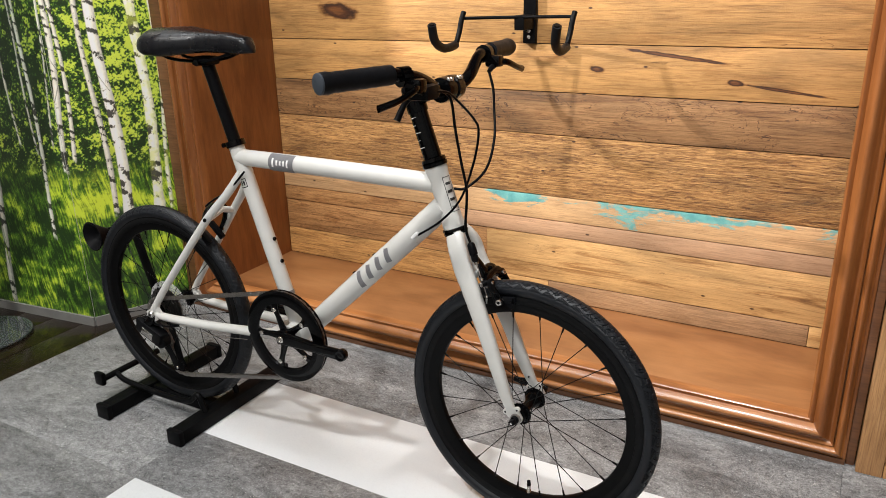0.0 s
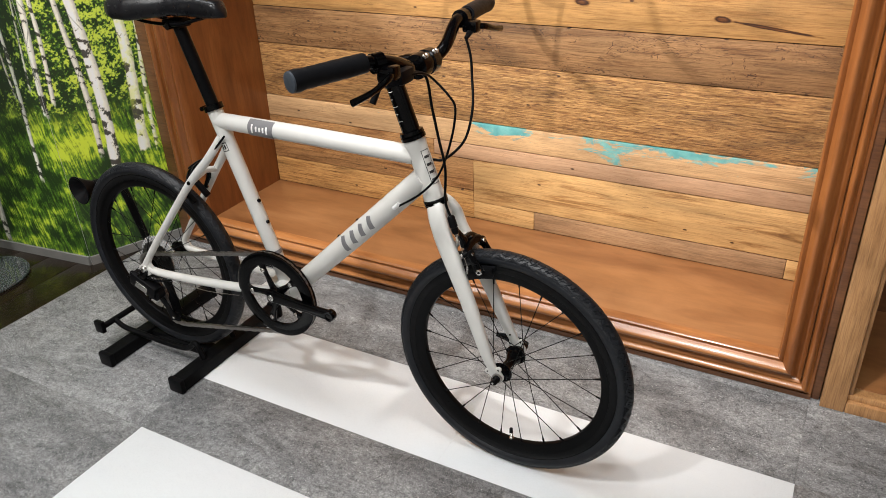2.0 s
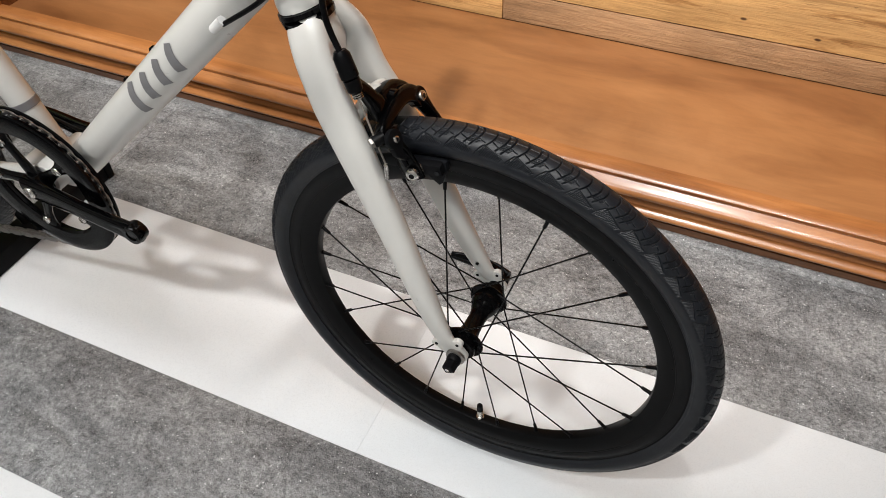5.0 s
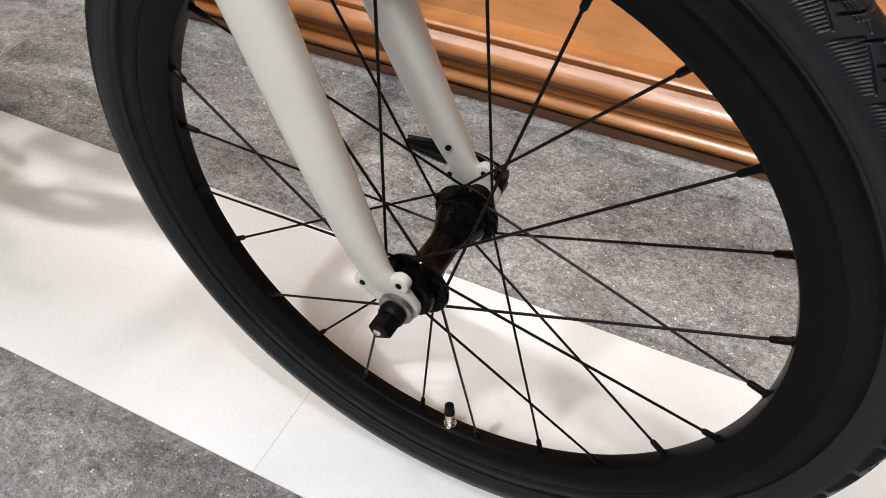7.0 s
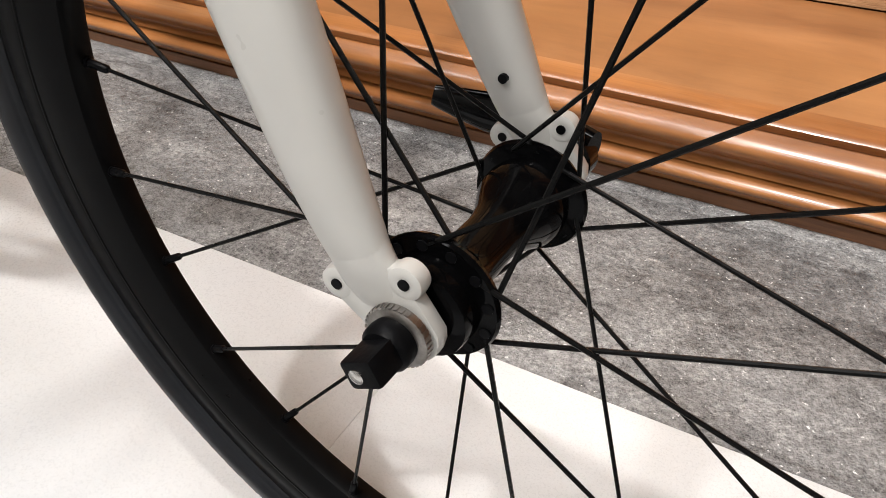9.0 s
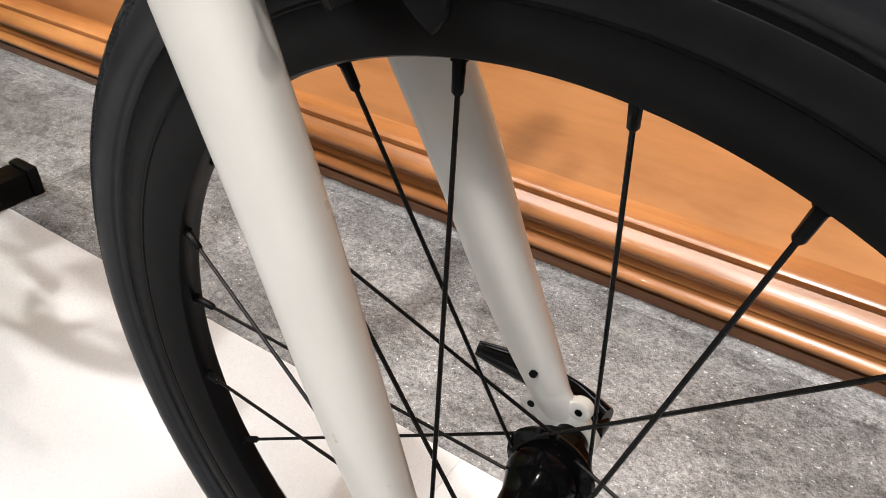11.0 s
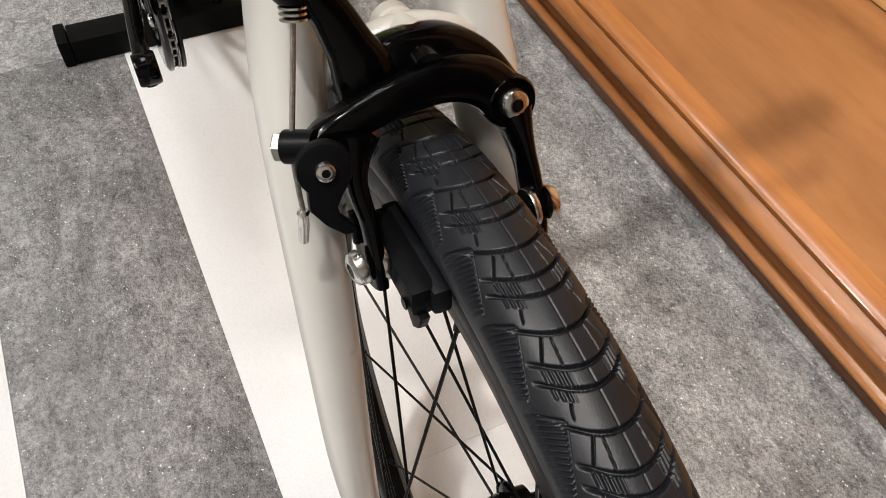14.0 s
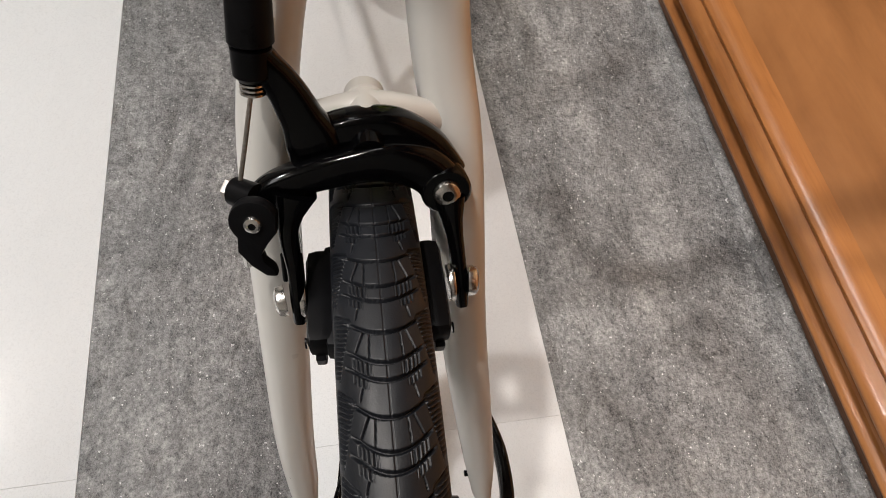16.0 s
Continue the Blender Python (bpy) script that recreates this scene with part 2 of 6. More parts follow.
for _m, _ior in ((M_GLOSSBLACK, 1.27), (M_HUB, 1.17)):
    _b = _m.node_tree.nodes["Principled BSDF"]
    _b.inputs["IOR"].default_value, _b.inputs["Specular IOR Level"].default_value = _ior, 0.5
M_GUARD, _t, _b = material("smoky_clear_plastic", 0.12)
_b.inputs["Base Color"].default_value = (0.6, 0.6, 0.6, 1)
_b.inputs["Alpha"].default_value = 0.35

# ---- setting: floor, walls, ceiling ----
def stone_floor(name, low, mid, high, rough, scale, grit, relief, spec=0.5):
    """Cloudy stone print with fine dark and light grit and a sparkling rough skin."""
    m, t, b = material(name, rough)
    v = coords(t, (1, 1, 1), 11.0)
    streak = coords(t, (1.0, 1.9, 1.0), 11.0)
    clouds = noise_tex(t, streak, scale, 10, 0.72, 0.5)
    base = colours(t, clouds, [(0.3, low), (0.5, mid), (0.7, high)])
    lo, hi = [1 - grit] * 3, [1 + grit * 0.9] * 3
    fine = colours(t, noise_tex(t, v, 330.0, 3, 0.8), [(0.36, lo), (0.5, (1, 1, 1)), (0.64, hi)])
    col = mixed(t, 1.0, base, fine, "MULTIPLY")
    blot = colours(t, noise_tex(t, streak, scale * 3.2, 8, 0.75), [(0.4, [1 - grit * 0.5] * 3), (0.56, (1, 1, 1))])
    col = mixed(t, 1.0, col, blot, "MULTIPLY")
    if grit > 0.1:
        mottle = colours(t, noise_tex(t, v, 75.0, 5, 0.7, 1.0), [(0.36, (0.62, 0.62, 0.63)), (0.5, (1, 1, 1)), (0.66, (1.25, 1.25, 1.25))])
        col = mixed(t, 1.0, col, mottle, "MULTIPLY")
        vein = colours(t, noise_tex(t, coords(t, (2.6, 7.0, 1.0), 11.0), 3.0, 8, 0.72, 2.2), [(0.40, (0.55, 0.55, 0.56)), (0.49, (1, 1, 1))])
        col = mixed(t, 0.6, col, vein, "MULTIPLY")
        crumb = colours(t, noise_tex(t, v, 210.0, 2, 0.6), [(0.36, (0.50, 0.50, 0.51)), (0.47, (0.95, 0.95, 0.95)), (0.56, (1.05, 1.05, 1.05)), (0.68, (1.55, 1.55, 1.54))])
        col = mixed(t, 0.65, col, crumb, "MULTIPLY")
        smear = colours(t, noise_tex(t, coords(t, (1.0, 2.4, 1.0), 11.0), 9.0, 9, 0.78, 1.5), [(0.36, (0.42, 0.40, 0.39)), (0.47, (1, 1, 1)), (0.60, (1.0, 1.0, 1.0)), (0.70, (1.22, 1.22, 1.22))])
        col = mixed(t, 0.75, col, smear, "MULTIPLY")
        # glints off the rough skin, painted as sparse white dots
        glint = colours(t, noise_tex(t, v, 280.0, 2, 0.5), [(0.69, (0, 0, 0)), (0.73, (1, 1, 1))])
        col = mixed(t, glint, col, (0.75, 0.75, 0.75))
    t.links.new(col, b.inputs["Base Color"])
    r = colours(t, noise_tex(t, v, 620.0, 2, 0.6), [(0.36, [max(rough - 0.28, 0.1)] * 3), (0.55, [rough + 0.12] * 3)])
    t.links.new(r, b.inputs["Roughness"])
    b.inputs["Specular IOR Level"].default_value = spec
    bump(t, b, noise_tex(t, v, 300.0, 3, 0.7), relief, 0.005)
    return m


M_TILE = stone_floor("grey_concrete_look_vinyl", (0.120, 0.121, 0.123), (0.240, 0.240, 0.240), (0.375, 0.374, 0.370), 0.28, 5.0, 0.18, 0.55, 0.8)
M_WHITETILE = stone_floor("white_vinyl", (0.700, 0.718, 0.730), (0.730, 0.745, 0.756), (0.755, 0.770, 0.780), 0.42, 2.0, 0.02, 0.02)
M_JOINT = plain("grey_joint", (0.13, 0.127, 0.12), 0.8)
M_DARKFLOOR = wood("dark_brown_floorboard", (0.009, 0.006, 0.003), (0.018, 0.011, 0.006), (0.032, 0.019, 0.010), "y", 0.22, 0.2, 0.15, 10, 3, 21)
M_PLASTER = plain("white_painted_plaster", (0.72, 0.7, 0.66), 0.7, 0, 0, 0.04, 0.2, 3, 200)
M_GREYBASE = plain("grey_painted_baseboard", (0.2, 0.195, 0.185), 0.5, 0, 0, 0.1, 0.1, 12)

floor = whole("floor", Shape().box((-3.2, -3.0, -0.12), (2.4, 0.9, -0.006)), M_JOINT, "grey and white vinyl tile shop floor with thin joints", "floor", "structure")


def tile(x0, x1, y0, y1, mat):
    g = 0.0001 if mat is M_WHITETILE else 0.0003
    part("tile", Shape().box((x0 + g, y0 + g, -0.012), (x1 - g, y1 - g, 0.0), 0.0003), mat, floor)


ROWS = [-3.0, -2.3, -1.6, -1.15, -0.745, -0.469, -0.265, 0.006, 0.28, 0.9]
for i, (y0, y1) in enumerate(zip(ROWS, ROWS[1:])):
    white = i in (4, 6)
    cuts = [-1.375, -0.672, 0.014, 0.711, 1.4, 2.4] if not (i == 8) else [-1.375, -0.1, 1.2, 2.4]
    if not white and i % 2:
        cuts = [-1.375, -0.69, 0.71, 2.4]
    for j, (x0, x1) in enumerate(zip(cuts, cuts[1:])):
        tile(x0, x1, y0, y1, M_WHITETILE if white and j in (1, 2) else M_TILE)

for k in range(14):
    x0 = -3.2 + k * 0.1304
    part("floorboard", Shape().box((x0 + 0.0006, -3.0, -0.012), (x0 + 0.1298, 0.9, 0.0), 0.001), M_DARKFLOOR, floor, "dark brown floorboard")
part("edge_strip", Shape().box((-1.3744, -3.0, -0.012), (-1.3756, 0.9, 0.0008)), M_GREYBASE, floor)

whole("ceiling", Shape().box((-3.2, -3.0, 2.75), (2.4, 1.0, 2.85)), M_PLASTER, "white painted shop ceiling", "ceiling", "structure")
whole("wall_north", Shape().box((-3.2, 0.9, -0.1), (2.4, 1.0, 2.75)), M_PLASTER, "white wall behind the display cabinets", "wall", "structure")
whole("wall_south", Shape().box((-3.2, -3.1, -0.1), (2.4, -3.0, 2.85)), M_PLASTER, "white shop wall opposite the cabinets", "wall", "structure")
whole("wall_east", Shape().box((2.4, -3.1, -0.1), (2.5, 1.0, 2.85)), M_PLASTER, "white shop side wall", "wall", "structure")
whole("wall_west", Shape().box((-3.3, -3.1, -0.1), (-3.2, 1.0, 2.85)), M_PLASTER, "white shop end wall", "wall", "structure")

# ---- wall with the forest mural, with one fold ----
FOLD, MEET = Vector((-1.453, 0.028, 0)), Vector((-1.316, 0.345, 0))
WAY_B = (MEET - FOLD).normalized()
WAY_A = Vector((0.994, 0.107, 0)).normalized()
LEN_B = (MEET - FOLD).length


def value_noise(x, y, seed):
    r = np.random.RandomState(seed).rand(64, 64)
    xi, yi = np.floor(x).astype(int), np.floor(y).astype(int)
    fx, fy = x - xi, y - yi
    fx, fy = fx * fx * (3 - 2 * fx), fy * fy * (3 - 2 * fy)
    a, b = r[xi % 64, yi % 64], r[(xi + 1) % 64, yi % 64]
    c, d = r[xi % 64, (yi + 1) % 64], r[(xi + 1) % 64, (yi + 1) % 64]
    return (a * (1 - fx) + b * fx) * (1 - fy) + (c * (1 - fx) + d * fx) * fy


def fractal(x, y, seed, octaves=5):
    out, amp, total = 0, 1.0, 0.0
    for o in range(octaves):
        out = out + amp * value_noise(x * 2**o + 7.3 * o, y * 2**o + 3.1 * o, seed + o)
        total, amp = total + amp, amp * 0.62
    return out / total


# printed trunks: place along the wall, lean per metre, width, foot height, darkness
TRUNKS = [(0.005, 0.018, 0.019, 0.53, 0.3), (0.030, 0.012, 0.013, 0.56, 0.4), (-0.095, 0.010, 0.016, 0.30, 0.2), (0.114, -0.03, 0.018, 0.37, 0.5),
          (-0.177, -0.03, 0.010, 0.60, 0.5), (-0.105, -0.045, 0.009, 0.58, 0.55), (-0.030, 0.06, 0.008, 0.6, 0.45), (0.307, 0.02, 0.014, 0.36, 0.25),
          (0.263, -0.004, 0.036, 0.36, 0.0), (0.154, -0.028, 0.036, 0.33, 0.0), (-0.315, 0.07, 0.026, 0.05, 0.6), (-0.42, 0.02, 0.02, 0.4, 0.4), (0.335, 0.0, 0.010, 0.4, 0.5)]


BRANCHES = [(0.10, 0.58, 0.5, -1.2), (0.155, 0.66, 0.55, -0.8), (0.16, 0.74, -0.6, 1.0), (0.0, 0.72, 0.4, -0.6), (-0.09, 0.62, 0.5, -1.0), (0.262, 0.70, -0.45, 0.6), (0.03, 0.80, -0.5, 0.9), (-0.17, 0.76, 0.5, -0.7)]


def mural_colours(s, z):
    """The print: leaves above, grass below, birch trunks with dark scars; s along the wall, z up, in metres."""
    leaf = fractal(s * 46, z * 46, 3, 6)
    fine = fractal(s * 190, z * 190, 11, 2)
    glow = np.exp(-((s - 0.26) / 0.2) ** 2 - ((z - 0.95) / 0.38) ** 2)
    dark_green, mid, lime = np.array([0.010, 0.028, 0.006]), np.array([0.06, 0.16, 0.018]), np.array([0.52, 0.62, 0.07])
    k = np.clip((leaf - 0.50) * 4.2 + (fine - 0.5) * 3.0 + glow * 1.0 - 0.10 - 0.12 * np.clip((0.02 - s) / 0.15, 0, 1), 0, 1)[..., None]
    top = np.where(k < 0.5, dark_green + (mid - dark_green) * k * 2, mid + (lime - mid) * (k * 2 - 1))
    blades = fractal(s * 240 + z * 46 + 6 * fractal(s * 9, z * 9, 25, 2), z * 26, 23, 4)
    lit = np.exp(-((s - 0.03) / 0.16) ** 2 - ((z - 0.42) / 0.07) ** 2) + 0.6 * np.exp(-((s - 0.3) / 0.16) ** 2 - ((z - 0.3) / 0.2) ** 2)
    g = np.clip((blades - 0.46) * 1.7 + (fractal(s * 17, z * 22, 29, 5) - 0.5) * 2.4 + lit * 0.75 + 0.16, 0, 1)[..., None]
    grass = np.where(g < 0.5, np.array([0.014, 0.038, 0.007]) * (1 - g * 2) + np.array([0.085, 0.2, 0.015]) * g * 2,
                     np.array([0.085, 0.2, 0.015]) * (2 - g * 2) + np.array([0.56, 0.68, 0.05]) * (g * 2 - 1))
    edge = np.clip((0.5 + 0.12 * (fractal(s * 30, z * 6, 31, 3) - 0.5) - z) / 0.1 + 0.5, 0, 1)[..., None]
    out = top * (1 - edge) + grass * edge
    for n, (at, lean, width, foot, dim) in enumerate(TRUNKS):
        mid_s = at + lean * (z - 0.6) + 0.007 * np.sin(z * 9 + n)
        w = width * (1.12 - 0.25 * z) * (0.9 + 0.2 * value_noise(z * 30, z * 0 + n, 41))
        off = (s - mid_s) / w
        body = np.clip((0.5 - np.abs(off)) * 12, 0, 1) * np.clip((z - foot + 0.05 * fractal(s * 120, z * 40, 50 + n, 2)) * 60, 0, 1)
        bark = 0.98 - 0.75 * np.clip(off + 0.1, 0, 1) - 0.25 * np.abs(off) - 0.40 * dim + 0.25 * (fractal(s * 160, z * 90, 140 + n, 3) - 0.5)
        marks = value_noise(s * 28 + n * 5, z * (95 if width < 0.02 else 62) + off * 0.8, 60 + n)
        torn = fractal(s * 230 + n, z * 170, 160 + n, 3)
        scars = np.clip((marks - 0.66 + 0.35 * np.clip(0.55 - z, 0, 0.3) + 0.5 * (torn - 0.5)) * 12, 0, 1)
        warm = np.array([1.0, 0.96, 0.84]) if n not in (7, 8) else np.array([1.12, 1.07, 0.78])
        col = np.clip(bark, 0.05, 1)[..., None] * warm * (1 - scars[..., None] * 0.93)
        if n in (7, 8):
            patch = np.clip((fractal(s * 40, z * 40, 77, 4) - 0.5) * 7, 0, 1)[..., None]
            col = col * (1 - patch * 0.45) + np.array([0.5, 0.58, 0.06]) * patch * 0.45
        out = out * (1 - body[..., None]) + col * body[..., None]
    for at, foot, lean, bow in BRANCHES:
        rise = z - foot
        line = np.abs(s - at - lean * rise - bow * rise**2) - 0.0016 * np.clip(1 - rise / 0.22, 0.3, 1)
        twig = np.clip(-line * 900, 0, 1) * (rise > 0) * (rise < 0.20)
        out = out * (1 - 0.85 * twig[..., None]) + np.array([0.012, 0.014, 0.006]) * 0.85 * twig[..., None]
    tuft = np.clip((fractal(s * 210, z * 14, 90, 3) - 0.5) * 6, 0, 1) * np.clip((0.34 - z) * 9, 0, 1)
    out = out * (1 - tuft[..., None]) + grass * tuft[..., None]
    return np.clip(out * 1.15, 0.003, 0.9)


def mural_sheet(name, start, way, s0, s1, z0, z1, step, mat, parent):
    ns, nz = int((s1 - s0) / step) + 1, int((z1 - z0) / step) + 1
    s, z = np.meshgrid(np.linspace(s0, s1, ns), np.linspace(z0, z1, nz), indexing="ij")
    place = np.array(start)[None, None] + np.array(way)[None, None] * s[..., None]
    side = np.array((way.y, -way.x, 0.0)) * 0.0015
    verts = (place + np.dstack([0 * s, 0 * s, z]) + side).reshape(-1, 3)
    idx = np.arange(ns * nz).reshape(ns, nz)
    faces = np.dstack([idx[:-1, :-1], idx[1:, :-1], idx[1:, 1:], idx[:-1, 1:]]).reshape(-1, 4)
    me = bpy.data.meshes.new(name)
    me.from_pydata(verts.tolist(), [], faces.tolist())
    attr = me.color_attributes.new("print", "FLOAT_COLOR", "POINT")
    rgba = np.ones((ns * nz, 4), np.float32)
    rgba[:, :3] = mural_colours(s, z).reshape(-1, 3)
    attr.data.foreach_set("color", rgba.ravel())
    me.materials.append(mat)
    ob = new(name, me)
    ob.parent = parent
    return ob


M_MURAL, _t, _b = material("printed_forest_wallpaper", 0.42)
_a = _t.nodes.new("ShaderNodeAttribute")
_a.attribute_name = "print"
_t.links.new(_a.outputs["Color"], _b.inputs["Base Color"])
bump(_t, _b, noise_tex(_t, coords(_t, (1, 1, 1)), 300.0, 3), 0.1, 0.0006)

FAR_A = FOLD - WAY_A * 1.7
_w = Shape()
_out = [FAR_A, FOLD, MEET, Vector((-1.316, 0.9, 0)), Vector((-3.2, 0.9, 0))]
_n = len(_out)
_w.add([(p.x, p.y, h) for h in (-0.1, 2.75) for p in _out], [tuple(range(_n, 2 * _n)), tuple(reversed(range(_n)))] + [(i, (i + 1) % _n, _n + (i + 1) % _n, _n + i) for i in range(_n)])
mural_wall = whole("wall_mural", _w, M_PLASTER, "wall corner papered with a green birch forest print", "wall", "structure")
mural_sheet("wallpaper", FOLD, WAY_A, -1.0, 0.0, 0.030, 1.5, 0.0026, M_MURAL, mural_wall)
mural_sheet("wallpaper", FOLD, WAY_B, 0.0, LEN_B - 0.001, 0.030, 1.5, 0.0017, M_MURAL, mural_wall)
for start, way, a, b in ((FOLD, WAY_A, -1.69, 0.0), (FOLD, WAY_B, 0.0, LEN_B - 0.002)):
    p, q, side = start + way * a, start + way * b, Vector((way.y, -way.x, 0)) * 0.009
    part("baseboard", Shape().add([tuple(Vector((c.x, c.y, h)) + o) for h in (0.0, 0.030) for c, o in ((p, side * 0.05), (q, side * 0.05), (q, side), (p, side))],
         [(0, 1, 2, 3), (7, 6, 5, 4), (0, 4, 5, 1), (1, 5, 6, 2), (2, 6, 7, 3), (3, 7, 4, 0)]), M_GREYBASE, mural_wall)

# ---- display cabinet with recessed plank back ----
M_VARNISH = wood("orange_brown_varnished_veneer", (0.17, 0.052, 0.012), (0.25, 0.084, 0.021), (0.33, 0.125, 0.034), "z", 0.36, 0.12, 0.06, 5, 2.0, 13, 0.25, 0.18, 22)
M_RAIL = wood("orange_brown_moulded_rail", (0.275, 0.100, 0.030), (0.375, 0.150, 0.047), (0.465, 0.198, 0.066), "x", 0.28, 0.35, 0.06, 6, 2.0, 13, 0.25)
M_DECK = wood("orange_brown_varnished_plywood", (0.215, 0.088, 0.030), (0.285, 0.122, 0.044), (0.355, 0.165, 0.064), "x", 0.34, 0.2, 0.05, 2.0, 1.6, 13, 0.15, 0.07, 11)
M_PALE = wood("pale_oak_veneer", (0.34, 0.17, 0.065), (0.45, 0.235, 0.095), (0.54, 0.3, 0.13), "z", 0.4, 0.15, 0.1, 9, 3.0, 13)
# brown darkened so that panels lying in shade carry it in their colour
M_SHADEWOOD = wood("shaded_brown_panel", (0.12, 0.05, 0.02), (0.17, 0.07, 0.028), (0.22, 0.095, 0.04), "x", 0.45, 0.1, 0.08, 6, 2.0, 13)


def scaled(colour, by):
    return [c * by for c in colour]


def plank_wood(name, mid, seed, sawn=0.0, gouge=0.0, streak=0.5, knots=(), rough=0.58, contrast=1.0, fine=1.0):
    """Reclaimed board: drifting tone, long grain, dark streaks, splits, nail holes and knots at (x, z, size, slimness)."""
    m, t, b = material(name, rough)
    place = (seed * 3.7, 0, seed * 1.3)

    def at(sx, sz, turn=0.0):
        v = coords(t, (sx, 1.0, sz))
        n = v.node
        n.inputs["Location"].default_value = place
        n.inputs["Rotation"].default_value = (0, turn, 0)
        return v

    lean = 0.02 * math.sin(seed * 2.1)
    drift = noise_tex(t, at(1.6, 7.0, lean), 1.5, 5, 0.6, 0.8)
    col = colours(t, drift, [(0.30, scaled(mid, 1 - 0.42 * contrast)), (0.46, scaled(mid, 0.92)), (0.60, scaled(mid, 1.12)), (0.74, scaled(mid, 1.12 + 0.25 * contrast))])
    # long grain, bent a little, two widths
    grain = noise_tex(t, at(2.2, 62.0, lean), 2.4, 6, 0.66, 1.4)
    col = mixed(t, 0.95 * fine, col, colours(t, grain, [(0.34, (0.46, 0.37, 0.29)), (0.47, (0.93, 0.91, 0.88)), (0.62, (1.10, 1.10, 1.10))]), "MULTIPLY")
    fibre = noise_tex(t, at(9.0, 260.0, lean), 2.0, 4, 0.7, 0.6)
    col = mixed(t, 0.85 * fine, col, colours(t, fibre, [(0.34, (0.46, 0.38, 0.32)), (0.52, (1, 1, 1)), (0.70, (1.12, 1.12, 1.12))]), "MULTIPLY")
    height = fibre
    # short splits across the whole board, as on rough-sawn timber
    if sawn:
        split = noise_tex(t, at(12.0, 175.0, lean + 0.05), 1.0, 4, 0.62, 2.6)
        gate = colours(t, split, [(0.37, (0.22, 0.13, 0.08)), (0.45, (0.70, 0.62, 0.54)), (0.52, (1, 1, 1)), (0.64, (1.22, 1.21, 1.18))])
        col = mixed(t, sawn, col, gate, "MULTIPLY")
        height = split
    if gouge:
        worm = noise_tex(t, at(6.5, 17.0, 0.25), 1.6, 3, 0.5, 3.2)
        # dark crack; the brighter band on one side is a highlight in the colour
        line = colours(t, worm, [(0.482, (1, 1, 1)), (0.494, (0.14, 0.08, 0.05)), (0.506, (0.14, 0.08, 0.05)), (0.522, (1.30, 1.27, 1.22)), (0.555, (1, 1, 1))])
        where = colours(t, noise_tex(t, at(3.0, 8.0), 2.0, 2), [(0.42, (0, 0, 0)), (0.50, [gouge] * 3)])
        col = mixed(t, where, col, mixed(t, 1.0, col, line, "MULTIPLY"))
    if streak:
        stain = noise_tex(t, at(2.4, 26.0, lean), 1.1, 7, 0.70, 0.9)
        col = mixed(t, streak, col, colours(t, stain, [(0.30, (0.20, 0.12, 0.07)), (0.39, (0.62, 0.52, 0.42)), (0.46, (1, 1, 1))]), "MULTIPLY")
    check = noise_tex(t, at(1.5, 34.0, lean), 1.6, 3, 0.5, 1.0)
    thin = colours(t, check, [(0.4955, (1, 1, 1)), (0.4995, (0.12, 0.07, 0.04)), (0.5035, (1, 1, 1))])
    seen = colours(t, noise_tex(t, at(3.0, 5.0), 1.3, 2), [(0.50, (0, 0, 0)), (0.58, (0.9, 0.9, 0.9))])
    col = mixed(t, seen, col, mixed(t, 1.0, col, thin, "MULTIPLY"))
    vor = node(t, "ShaderNodeTexVoronoi", Scale=1.0)
    vor.voronoi_dimensions = "2D"
    v2 = coords(t, (2.7, 6.0, 6.0), 0.0, math.pi / 2)
    v2.node.inputs["Location"].default_value = (seed * 5.1, seed * 2.3, 0)
    t.links.new(v2, vor.inputs["Vector"])
    col = mixed(t, 0.95, col, colours(t, vor.outputs["Distance"], [(0.011, (0.10, 0.06, 0.04)), (0.020, (1, 1, 1))]), "MULTIPLY")
    for x, z, size, slim in knots:
        near = t.nodes.new("ShaderNodeMapping")
        near.vector_type = "TEXTURE"
        near.inputs["Location"].default_value = (x, 0, z)
        near.inputs["Rotation"].default_value = (0, 0.12, 0)
        near.inputs["Scale"].default_value = (size, 1000.0, size * slim)
        tc = t.nodes.new("ShaderNodeTexCoord")
        t.links.new(tc.outputs["Object"], near.inputs["Vector"])
        far = t.nodes.new("ShaderNodeVectorMath")
        far.operation = "LENGTH"
        t.links.new(near.outputs[0], far.inputs[0])
        wob = t.nodes.new("ShaderNodeMath")
        wob.operation = "MULTIPLY_ADD"
        wob.inputs[1].default_value = 0.9
        t.links.new(noise_tex(t, coords(t, (30.0, 1.0, 60.0)), 1.0, 4), wob.inputs[0])
        t.links.new(far.outputs["Value"], wob.inputs[2])
        half = t.nodes.new("ShaderNodeMath")
        half.operation = "MULTIPLY"
        half.inputs[1].default_value = 0.5
        t.links.new(wob.outputs[0], half.inputs[0])
        ring = colours(t, half.outputs[0], [(0.36, (0.34, 0.22, 0.14)), (0.48, (0.16, 0.09, 0.06)), (0.60, (0.08, 0.05, 0.03)), (0.70, (0.50, 0.38, 0.28))])
        soft = colours(t, half.outputs[0], [(0.66, (1, 1, 1)), (0.80, (0, 0, 0))])
        col = mixed(t, soft, col, mixed(t, 1.0, col, ring, "MULTIPLY"))
    t.links.new(col, b.inputs["Base Color"])
    bump(t, b, height, 0.5 + 0.5 * sawn, 0.002 + 0.002 * sawn)
    return m


